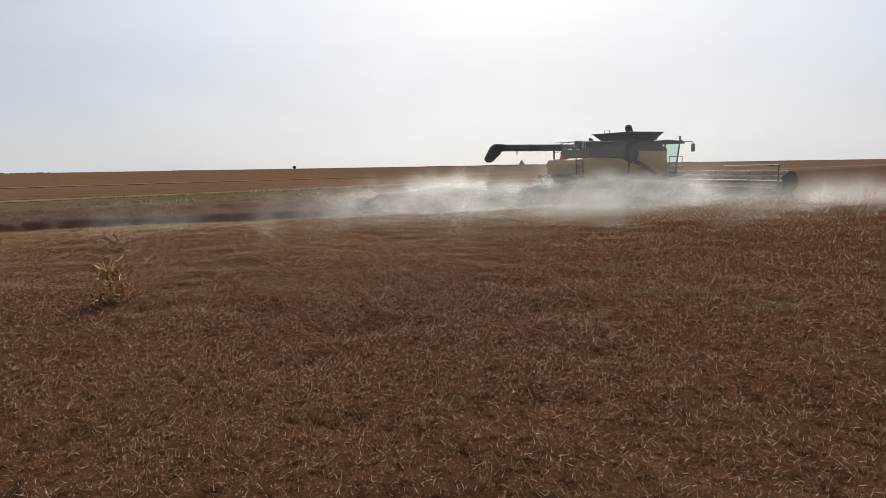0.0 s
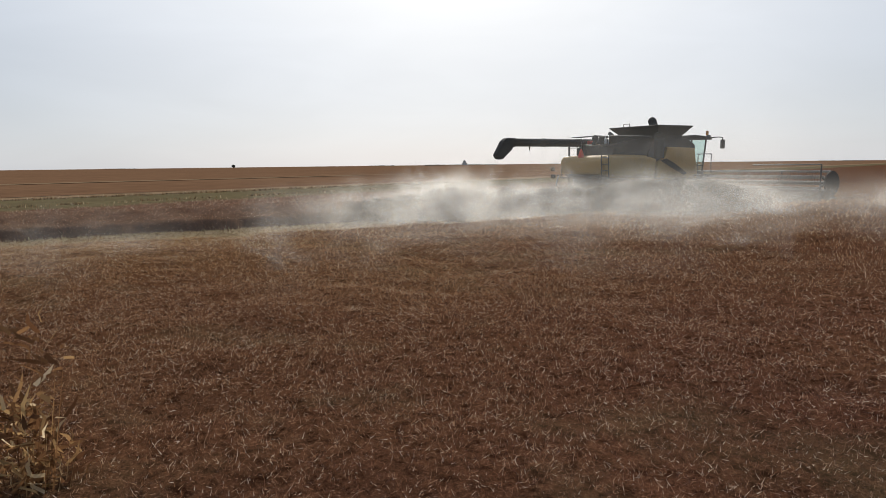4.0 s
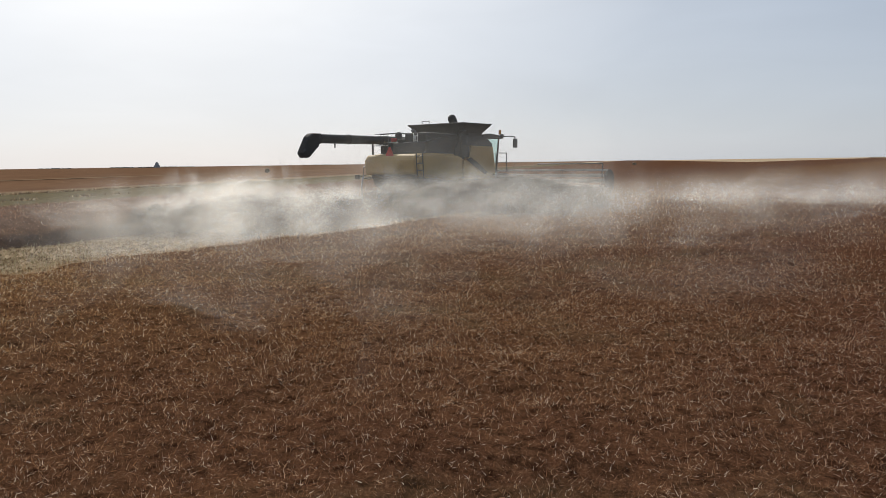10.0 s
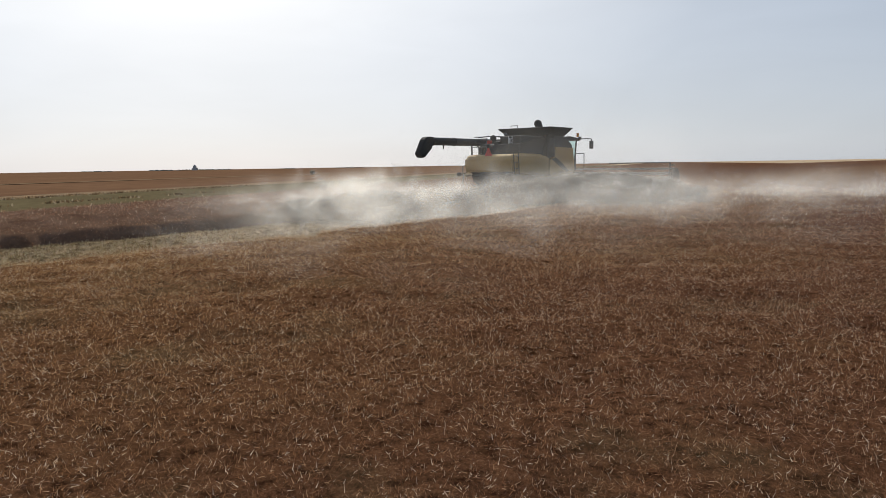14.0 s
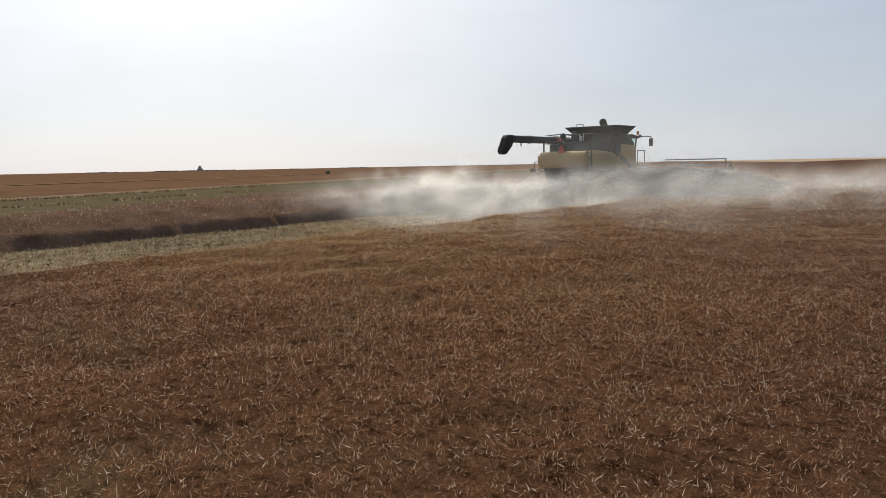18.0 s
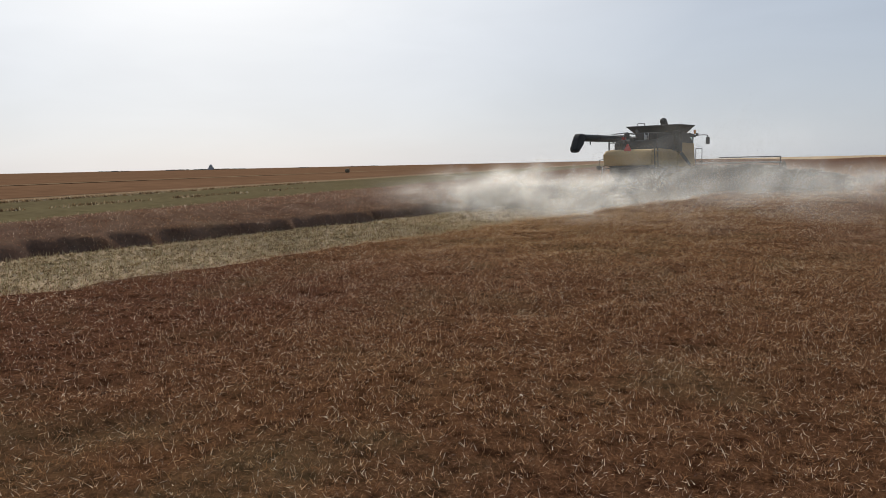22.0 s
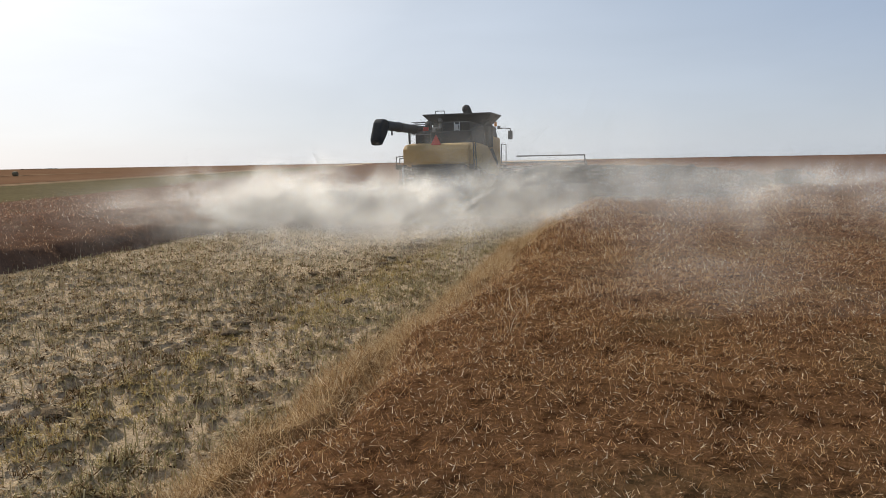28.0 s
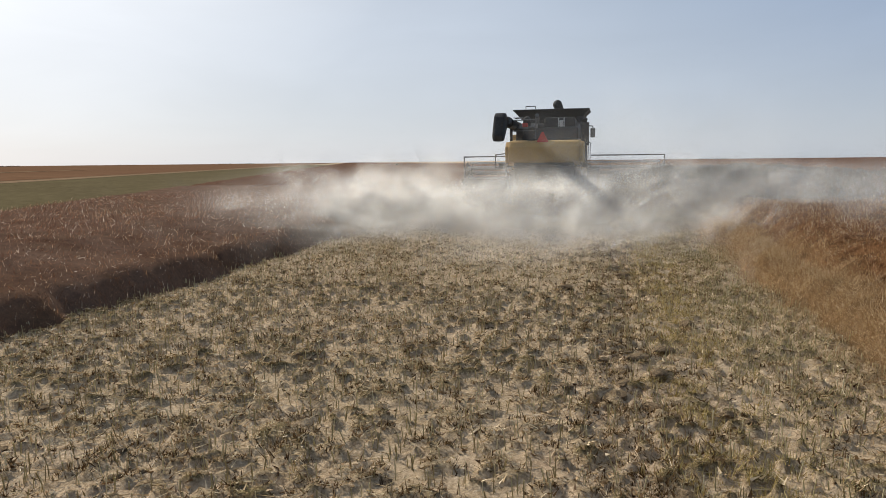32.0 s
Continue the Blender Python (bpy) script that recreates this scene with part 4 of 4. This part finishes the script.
def straw_clump(at):
    rng = np.random.default_rng(11)
    root = thing("straw_clump", at, "pale dry weed clump standing above the brown crop", "plant")
    for name, n in (("stem_tuft", 60), ("husk_tuft", 460)):
        v, f = [], []
        for k in range(n):
            a, b = rng.uniform(0, 6.28), rng.uniform(0.05, 1)
            out = Vector((math.cos(a), math.sin(a), 0))
            if name == "stem_tuft":
                p = out * 0.05 * b
                q = p + out * 0.3 * b + Vector((0, 0, rng.uniform(1.0, 1.5) if k > 5 else rng.uniform(1.6, 1.9)))
                w = 0.005
            else:
                z = 0.85 + 0.6 * rng.random() ** 1.3
                p = out * b * (0.36 - 0.25 * (z - 0.85)) + Vector((0, 0, z))
                if k % 14 == 0:
                    p = out * 0.2 * b + Vector((0.06, 0.1, rng.uniform(1.5, 1.9)))
                q = p + Vector((rng.normal(0, 0.07), rng.normal(0, 0.07), rng.normal(0.02, 0.07)))
                w = rng.uniform(0.006, 0.014)
            side = (q - p).cross(Vector((rng.uniform(-1, 1), rng.uniform(-1, 1), 0.3))).normalized() * w
            m = (p + q) / 2 + Vector((rng.uniform(-1, 1), rng.uniform(-1, 1), 0)) * 0.03
            o = len(v)
            v += [p - side, p + side, m + side, m - side, q]
            f += [(o, o + 1, o + 2), (o, o + 2, o + 3), (o + 3, o + 2, o + 4)]
        ob = mesh_object(name, v, f, CLUMP)
        ob.parent = root
        tagged(ob, kind="stuff")


straw_clump((21.1, -26.15, 0.0))


# ---- round bales far off ----
def round_bale(at, turn):
    bm = B()
    lathe_x(bm, [(-0.6, 0.01), (-0.6, 0.6), (-0.56, 0.7), (-0.3, 0.74), (0, 0.735), (0.3, 0.74), (0.56, 0.7), (0.6, 0.6), (0.6, 0.01)], (0, 0, 0.72), 22)
    me = bpy.data.meshes.new("round_bale")
    bm.to_mesh(me)
    bm.free()
    me.materials.append(BALE)
    ob = new("round_bale", me)
    ob.matrix_world = pose(*at, 0, 0, turn)
    tagged(ob, "weathered round straw bale on distant stubble", "bale", "bales on the far stubble")


BALE = two_scale("weathered_straw_bale", (0.13, 0.1, 0.06), (0.24, 0.19, 0.11), 3, 30, 0.95)
for at, turn in (((-167, 131, 0.17), 20), ((-85, 255, 0.17), 75)):
    round_bale(at, turn)


# ---- landmarks on the skyline ----
# grey cladding, its colour lightened to stand for haze over the distance
FAR_WALL = two_scale("hazed_grey_cladding", (0.3, 0.3, 0.29), (0.42, 0.41, 0.39), 0.2, 2, 0.8)


def skyline(bearing, dist):
    """A place on the ground: degrees left of +y, metres."""
    return -math.sin(radians(bearing)) * dist, math.cos(radians(bearing)) * dist


def grain_elevator(x, y):
    root = thing("grain_elevator", (x, y, 0), "grey grain elevator far off on the skyline", "grain elevator")
    at = lambda lo, hi: box(B(), (x + lo[0], y + lo[1], lo[2]), (x + hi[0], y + hi[1], hi[2]), 0.2)
    link_part("annex", at((-9, -5, 0), (9, 5, 7)), FAR_WALL, root, "long low annex")
    link_part("tower", at((-4, -4, 0), (3, 4, 13)), FAR_WALL, root, "square grey tower")
    link_part("headhouse", at((-2.5, -2, 13), (1.5, 2, 16)), FAR_WALL, root, "small headhouse on the tower")


def lone_tree(x, y, height, seed):
    rng = np.random.default_rng(seed)
    root = thing("tree", (x, y, 0), "lone dark round-crowned tree on the skyline", "tree")
    trunk = tube(B(), (x, y, 0), (x, y, height * 0.5), 0.35, 8, 0.2)
    for k in range(6):
        a = 1.05 * k
        tube(trunk, (x, y, height * 0.35), (x + 0.25 * height * math.cos(a), y + 0.25 * height * math.sin(a), height * 0.7), 0.14, 6, 0.05)
    link_part("trunk", trunk, TUFT, root, "dark trunk with spreading limbs")
    n = 1500
    u = rng.normal(0, 1, (n, 3))
    u = u / np.linalg.norm(u, axis=1)[:, None] * rng.uniform(0.55, 1.0, n)[:, None] * (0.8 + 0.4 * vnoise(u[:, 0] * 3, u[:, 2] * 3, 1.0, 9))[:, None]
    p = u * (0.48 * height, 0.48 * height, 0.36 * height) + (x, y, 0.62 * height)
    a, b = rng.normal(0, 0.3, (n, 3)), rng.normal(0, 0.3, (n, 3))
    v = np.stack([p - a, p + b, p + a, p - b], 1).reshape(-1, 3)
    crown = mesh_object("crown", v, np.arange(4 * n).reshape(-1, 4), FAR_TREE)
    crown.parent = root
    crown.matrix_parent_inverse = Matrix.Translation(-root.location)


grain_elevator(*skyline(58.2, 2200))
lone_tree(-1426, 325, 7.5, 21)


# ---- pods and stems over the canopy, densest where the crop is seen from close by ----
def corridor(x, y):
    """Distance from the strip of the field that is seen closest."""
    best = np.full(np.shape(x), 1e9)
    line = [(30, -25), (17.5, -21.5), (17, -29.5), (14, -37), (11.5, -33), (10, -27.5), (6.5, -27.5)]
    for (ax, ay), (bx, by) in zip(line, line[1:]):
        dx, dy = bx - ax, by - ay
        u = np.clip(((x - ax) * dx + (y - ay) * dy) / (dx * dx + dy * dy), 0, 1)
        best = np.minimum(best, np.hypot(x - ax - u * dx, y - ay - u * dy))
    return best


def slivers(name, x, y, z, length, width, lift, mat, label, category, rng, bend=0.25):
    """Thin bent blades, two faces each, from (x, y, z)."""
    n = len(x)
    az = rng.uniform(0, 2 * np.pi, n)
    ca, sa, cl, sl = np.cos(az), np.sin(az), np.cos(lift), np.sin(lift)
    d = np.stack([ca * cl, sa * cl, sl], -1)
    tw = rng.uniform(0, 2 * np.pi, n)
    s1 = np.stack([-sa, ca, 0 * ca], -1)
    s2 = np.cross(d, s1)
    s = (s1 * np.cos(tw)[:, None] + s2 * np.sin(tw)[:, None]) * width[:, None] * 0.5
    p = np.stack([x, y, z], -1)
    q = p + d * length[:, None]
    if bend:
        c = s2 * (bend * 0.2 * length)[:, None]
        v, k = np.stack([p, (p + q) / 2 + s + c, q, (p + q) / 2 - s + c], 1), 4
    else:
        v, k = np.stack([p - s, p + s, q], 1), 3
    ob = mesh_object(name, v.reshape(-1, 3), np.arange(n)[:, None] * k + np.arange(k)[None], mat)
    return tagged(ob, label, category, kind="stuff")


def scatter(n, x0, x1, y0, y1, rng):
    return rng.uniform(x0, x1, n), rng.uniform(y0, y1, n)


def crop_bits():
    rng = np.random.default_rng(5)
    for dens, lo, hi, L, Wd, up in ((4000, 0, 3.0, 0.037, 0.0047, 0.65), (1500, 3.0, 8, 0.045, 0.006, 0.65), (400, 8, 16, 0.065, 0.009, 0.9), (90, 16, 34, 0.11, 0.013, 0.9)):
        name = "crop_pods"
        x0, x1, y0, y1 = max(-18, 6 - hi), min(44, 31 + hi), max(-54, -38 - hi), min(12, -21 + hi)
        X, Y = scatter(int(dens * (x1 - x0) * (y1 - y0)), x0, x1, y0, y1, rng)
        d = corridor(X, Y)
        d = np.maximum(d * (1 + 0.22 * rng.normal(0, 1, len(d))), 0)
        k = (d >= lo) & (d < hi)
        X, Y = X[k], Y[k]
        h = crop_height(X, Y)
        k = (h > 0.12) & (rng.random(len(X)) < (0.2 + 1.35 * vnoise(X, Y, 0.13, 71)) * (0.75 + 0.5 * vnoise(X + 0.3 * Y, Y, 0.5, 72)))
        k = k & ((X > EDGE_R + 0.7) | (X < 0) | (rng.random(len(X)) < 0.25))
        X, Y, h = X[k], Y[k], h[k]
        n = len(X)
        z = h - 0.04 + rng.uniform(-0.05, 0.06, n) + 0.05 * np.maximum(rng.normal(-0.4, 1, n), 0)
        slivers(name, X, Y, z, L * rng.uniform(0.5, 1.4, n), Wd * rng.uniform(0.6, 1.3, n), rng.normal(up, 0.45, n), PODS, "pale dry pods and stems of the ripe crop", "crop", rng, 0)
    # the far side of the swath, seen from low down
    X, Y = scatter(90000, -9.5, EDGE_L + 0.2, -30, 1, rng)
    h = crop_height(X, Y)
    k = h > 0.1
    X, Y, h = X[k], Y[k], h[k]
    n = len(X)
    slivers("crop_pods", X, Y, h * rng.uniform(0.55, 1.0, n) ** 0.4 - 0.06, rng.uniform(0.04, 0.11, n), rng.uniform(0.005, 0.011, n), rng.normal(0.5, 0.4, n), STRIP,
            "dry pods and stems of the ripe crop", "crop", rng, 0)
    # taller stems that break the canopy's outline and its cut edges
    X, Y = scatter(150000, -18, 40, -54, 11, rng)
    h = crop_height(X, Y)
    edge = (np.abs(X - EDGE_R - 0.4) < 0.8) | (np.abs(X - EDGE_L) < 0.5) | (np.abs(Y - KNIFE_Y) < 0.6)
    k = (h > 0.1) & (edge | (rng.random(len(X)) < 0.06))
    X, Y, h = X[k], Y[k], h[k]
    n = len(X)
    slivers("crop_stems", X, Y, h * rng.uniform(0.3, 0.8, n), rng.uniform(0.12, 0.32, n), rng.uniform(0.003, 0.007, n), rng.normal(1.2, 0.3, n), PODS,
            "upright dry stems of the ripe crop", "crop", rng)


    # tufts of taller weeds along the crop's margin
    X, Y = scatter(60000, EDGE_R - 0.1, EDGE_R + 2.6, -27, 4, rng)
    h = crop_height(X, Y)
    k = (h > 0.25) & (vnoise(X, Y, 0.33, 81) * (0.5 + vnoise(X, Y, 1.4, 82)) > 0.74)
    X, Y, h = X[k], Y[k], h[k]
    n = len(X)
    slivers("margin_weeds", X, Y, h * rng.uniform(0.75, 1.0, n), rng.uniform(0.08, 0.22, n), rng.uniform(0.003, 0.007, n), rng.normal(1.1, 0.4, n), PODS,
            "taller dry weeds along the crop's margin", "weeds", rng)


crop_bits()


def stubble():
    rng = np.random.default_rng(8)
    # stalks in drilled rows along the swath
    rows = np.arange(EDGE_L - 0.1, EDGE_R + 0.9, 0.21)
    X = np.repeat(rows, 560) + rng.normal(0, 0.03, len(rows) * 560)
    Y = rng.uniform(-52, -4, len(X))
    near = rng.random(len(X)) < np.clip(1.25 - (Y + 32) / 40, 0.35, 1)
    X, Y = X[near], Y[near]
    n = len(X)
    H, r = rng.uniform(0.07, 0.21, n), rng.uniform(0.003, 0.0065, n)
    lean = rng.normal(0, 0.12, (n, 2))
    vs = []
    for top in (0, 1):
        for j in range(3):
            a = 2 * math.pi * j / 3
            vs.append(np.stack([X + r * math.cos(a) + top * H * lean[:, 0], Y + r * math.sin(a) + top * H * lean[:, 1], top * H - 0.01], -1))
    v = np.stack(vs, 1).reshape(-1, 3)
    i = np.arange(n) * 6
    f = np.concatenate([np.stack([i + j, i + (j + 1) % 3, i + 3 + (j + 1) % 3, i + 3 + j], -1) for j in range(3)])
    tagged(mesh_object("stubble_stalks", v, f, STUB), "short cut stubble stalks in drilled rows", "stubble", kind="stuff")
    # straw litter lying flat
    X, Y = scatter(190000, EDGE_L - 0.3, EDGE_R + 1.0, -46, -6, rng)
    k = rng.random(len(X)) < 0.3 + 0.5 * cover(X, Y)
    X, Y = X[k], Y[k]
    n = len(X)
    slivers("straw_litter", X, Y, soil_height(X, Y) + rng.uniform(0.0, 0.03, n), rng.uniform(0.03, 0.16, n), rng.uniform(0.004, 0.011, n), rng.normal(0.12, 0.22, n), PALE,
            "chopped pale straw lying on the soil", "straw", rng, 0)
    # broken stems, husks and leaves, tilted every way
    X, Y = scatter(210000, EDGE_L - 0.2, EDGE_R + 0.9, -48, -8, rng)
    k = rng.random(len(X)) < np.where(Y < -30, 0.8, np.clip(1.1 - (Y + 29) / 26, 0.3, 1)) * (0.06 + 1.3 * cover(X, Y)) * (0.6 + 0.6 * vnoise(X, Y, 1.2, 24))
    X, Y = X[k], Y[k]
    n = len(X)
    slivers("crop_residue", X, Y, soil_height(X, Y) - 0.005, rng.uniform(0.025, 0.085, n), rng.uniform(0.01, 0.035, n), rng.normal(0.45, 0.35, n), RESIDUE,
            "broken stems and husks littering the swath", "residue", rng, 0)
    # low weeds and regrowth
    X, Y = scatter(160000, EDGE_L - 0.3, EDGE_R + 0.8, -46, -4, rng)
    k = cover(X, Y) * (0.2 + 0.7 * vnoise(X, Y, 1.5, 26)) > rng.random(len(X))
    X, Y = X[k], Y[k]
    n = len(X)
    slivers("low_weeds", X, Y, soil_height(X, Y) + rng.uniform(-0.01, 0.04, n), rng.uniform(0.02, 0.065, n), rng.uniform(0.006, 0.014, n), rng.normal(0.75, 0.45, n), WEED,
            "low dry weeds and regrowth between the stubble", "weeds", rng, 0)
    # dark tufts of old growth
    cx, cy = scatter(8000, EDGE_L + 0.3, EDGE_R + 0.3, -40, -9, rng)
    k = cover(cx, cy) > 0.3
    cx, cy = cx[k], cy[k]
    cx = np.where(rng.random(len(cx)) < 0.2, rng.normal(2.75, 0.28, len(cx)), cx)
    m = 26
    rad = np.repeat(rng.uniform(0.02, 0.075, len(cx)) * rng.uniform(0.6, 1.5, len(cx)), m)
    X = np.repeat(cx, m) + rng.normal(0, 1, len(cx) * m) * rad
    Y = np.repeat(cy, m) + rng.normal(0, 1, len(cx) * m) * rad * 0.7
    n = len(X)
    slivers("dry_tufts", X, Y, soil_height(X, Y) - 0.005, rng.uniform(0.3, 1.0, n) * (0.03 + rad), rng.uniform(0.006, 0.016, n), rng.normal(1.0, 0.4, n), TUFT,
            "dark dry tufts between the stubble", "tufts", rng, 0)
    # yellow regrowth beside the wheel track, and close green-brown stubble along the crop
    for mat, n, mid, spread, name, label in ((YELLOW_WEED, 60000, 3.45, 0.32, "yellow_regrowth", "yellowed low regrowth beside the wheel track"),
                                             (OLIVE, 60000, 4.55, 0.4, "olive_stubble", "close olive-brown stubble along the standing crop")):
        Y = rng.uniform(-40, -4, n)
        X = mid + rng.normal(0, spread, n)
        k = vnoise(X, Y, 0.18, 27) * (0.5 + vnoise(X, Y, 0.9, 28)) > 0.42
        X, Y = X[k], Y[k]
        n = len(X)
        slivers(name, X, Y, soil_height(X, Y) - 0.01, rng.uniform(0.03, 0.12, n), rng.uniform(0.004, 0.011, n), rng.normal(0.95, 0.4, n), mat, label, "stubble", rng, 0)
    # pale dry grass leaning out of the crop's cut edge
    Y = np.concatenate([rng.uniform(-46, 8, 50000), rng.uniform(-33, -10, 100000)])
    X = EDGE_R + 0.15 + rng.normal(0, 0.36, len(Y)) * rng.uniform(0.4, 1.6, len(Y))
    n = len(X)
    slivers("edge_grass", X, Y, np.maximum(crop_height(X, Y) - 0.06 + 0.09 * rng.normal(0, 0.5, n), 0.0), rng.uniform(0.06, 0.24, n), rng.uniform(0.003, 0.006, n), rng.normal(0.65, 0.45, n), EDGE,
            "pale dry grass along the crop's cut edge", "grass", rng, 0)


def cover(x, y):
    """0 on bare pale soil, 1 where clods and matted residue lie."""
    return smooth01(0.46, 0.61, 0.35 * vnoise(x + 0.2 * y, y * 1.3, 0.27, 57) + 0.65 * vnoise(x - 0.3 * y, y * 1.2, 0.095, 58))


def soil_height(x, y):
    """Lumpy soil of the cut swath: broken crust and clods, with two wheel tracks."""
    h = 0.01 + 0.02 * vnoise(x, y, 0.6, 51) + 0.01 * vnoise(x + 0.3 * y, y, 0.09, 53)
    h = h + 0.075 * cover(x, y) * (0.2 + vnoise(x + 0.3 * y, y - 0.2 * x, 0.11, 52)) * (0.5 + 0.7 * vnoise(x, y, 1.7, 56))
    track = np.exp(-((x - 2.75) / 0.5) ** 2) + 0.5 * np.exp(-((x + 2.6) / 0.6) ** 2)
    h = h + 0.08 * track * smooth01(0.66, 0.88, vnoise(x + 0.4 * y, y - 0.5 * x, 0.26, 54))
    for c in (-2.6, 2.75):
        h = h - 0.03 * np.exp(-((x - c) / 0.35) ** 2) + 0.03 * np.exp(-((np.abs(x - c) - 0.45) / 0.14) ** 2) * vnoise(x, y, 0.35, 55)
    return h


def swath_soil():
    for xs, ys in ((steps((EDGE_L - 1.2, EDGE_R + 1.3, 0.035)), steps((-29, -19, 0.035))), (steps((EDGE_L - 1.2, EDGE_R + 1.3, 0.14)), steps((-19, 9, 0.08))),
                   (steps((EDGE_L - 1.2, EDGE_R + 1.3, 0.06)), steps((-40, -29, 0.06))),
                   (steps((EDGE_L - 1.2, EDGE_R + 1.3, 0.14)), steps((-52, -40, 0.16)))):
        X, Y = np.meshgrid(xs, ys)
        v = np.stack([X, Y, soil_height(X, Y)], -1).reshape(-1, 3)
        nx, ny = len(xs), len(ys)
        i = (np.arange(ny - 1)[:, None] * nx + np.arange(nx - 1)[None]).ravel()
        tagged(mesh_object("swath_soil", v, np.stack([i, i + 1, i + nx + 1, i + nx], -1), SOIL), "lumpy pale soil of the cut swath", "soil", kind="stuff")


swath_soil()
stubble()


def soil_clods():
    """Dark lumps of earth and matted straw, thrown up along the wheel track and scattered over the swath."""
    rng = np.random.default_rng(17)
    shapes = []
    for k in range(5):
        bm = B()
        bmesh.ops.create_icosphere(bm, subdivisions=2, radius=1.0)
        for v in bm.verts:
            v.co *= rng.uniform(0.72, 1.2)
            v.co.z = max(v.co.z, -0.3)
        me = bpy.data.meshes.new("soil_clod")
        bm.to_mesh(me)
        bm.free()
        me.materials.append(CLOD)
        shapes.append(me)
    soil = bpy.data.objects["swath_soil"]
    for k in range(190):
        y = -29 + 20 * rng.random() ** 1.3
        x = rng.normal(2.75, 0.35) if k % 5 < 2 else rng.uniform(EDGE_L + 0.3, EDGE_R - 0.6)
        r = rng.uniform(0.03, 0.075) * (1.5 if k % 5 < 2 else 0.8)
        ob = new("soil_clod", shapes[k % 5])
        ob.parent = soil
        ob.matrix_world = pose(x, y, float(soil_height(x, y)) + 0.1 * r, 0, 0, rng.uniform(0, 360)) @ Matrix.Diagonal((r * 1.4, r, r * rng.uniform(0.35, 0.7), 1))


CLOD = two_scale("dark_clod", (0.07, 0.045, 0.026), (0.16, 0.11, 0.064), 6, 55, 0.95, strength=1.0, third=(0.36, 0.27, 0.17), spec=0.0)
soil_clods()


# ---- airborne dust behind and beside the harvester ----
def dust():
    rng = np.random.default_rng(3)
    # (count, middle, spread, size, thickness)
    lots = [(340, (0.0, -6.8, 0.7), (2.6, 2.2, 0.5), (0.8, 1.7), 0.15),
            (320, (-4.7, -8.0, 0.85), (2.2, 2.1, 0.6), (0.8, 1.8), 0.12),
            (230, (0.5, -10.0, 0.4), (3.2, 2.2, 0.28), (0.8, 1.6), 0.12),
            (280, (4.4, -3.0, 0.95), (1.6, 2.4, 0.5), (0.9, 1.7), 0.13),
            (110, (4.2, -1.8, 1.2), (0.8, 1.8, 0.3), (0.8, 1.5), 0.04),
            (110, (6.5, -4.5, 1.2), (1.2, 1.2, 0.3), (0.8, 1.5), 0.045),
            (300, (7.8, -4.8, 1.0), (1.8, 2.2, 0.35), (0.9, 1.8), 0.075),
            (340, (13.0, 4.5, 0.8), (5.0, 4.0, 0.35), (1.3, 2.4), 0.052),
            (160, (28.0, 14.0, 0.8), (9.0, 8.0, 0.35), (2.0, 3.4), 0.028),
            (80, (-5.2, -12.5, 0.5), (1.2, 2.4, 0.25), (1.1, 2.0), 0.02),
            (70, (-7.0, -13.0, 0.9), (1.4, 3.0, 0.2), (1.2, 2.2), 0.022),
            (120, (1.5, -14.5, 0.25), (2.0, 2.0, 0.1), (1.0, 2.0), 0.024),
            (300, (9.0, -10.5, 1.2), (4.5, 4.0, 0.25), (1.0, 2.2), 0.034),
            (120, (11.0, -18.0, 1.25), (2.5, 4.0, 0.18), (0.9, 1.7), 0.032),
            (80, (2.0, -3.0, 2.4), (3.4, 3.2, 0.8), (2.4, 4.0), 0.017)]
    v, f, dens = [], [], []
    for count, mid, spread, size, thick in lots:
        for k in range(count):
            c = Vector([m + s * float(np.clip(rng.normal(), -2, 2)) for m, s in zip(mid, spread)])
            r = rng.uniform(*size)
            c.z = max(c.z, 0.25 * r)
            q = Euler((rng.uniform(0, 6.28), rng.uniform(0, 6.28), rng.uniform(0, 6.28))).to_matrix()
            twist = rng.uniform(0, 6.28)
            o = len(v)
            v.append(c)
            dens.append(thick * rng.uniform(0.6, 1.4))
            for ring, fall in ((0.35, 0.7), (0.7, 0.2), (1.0, 0.0)):
                for j in range(12):
                    a = 2 * math.pi * j / 12
                    p = q @ Vector((math.cos(a) * ring * r, math.sin(a) * ring * r, (0.3 * math.sin(2 * a + twist) + 0.22 * math.sin(3 * a + 2 * twist)) * r * ring))
                    p.z *= 0.75
                    v.append(c + p)
                    dens.append(dens[o] * fall)
            for j in range(12):
                n = (j + 1) % 12
                f.append((o, o + 1 + j, o + 1 + n))
                for s in (1, 13):
                    f.append((o + s + j, o + s + 12 + j, o + s + 12 + n))
                    f.append((o + s + j, o + s + 12 + n, o + s + n))
    ob = mesh_object("dust_cloud", v, f, DUST, True)
    at = ob.data.attributes.new("wisp", 'FLOAT', 'POINT')
    at.data.foreach_set("value", np.array(dens, np.float32))
    tagged(ob, "pale backlit dust drifting behind and beside the harvester", "dust", kind="stuff")


dust()
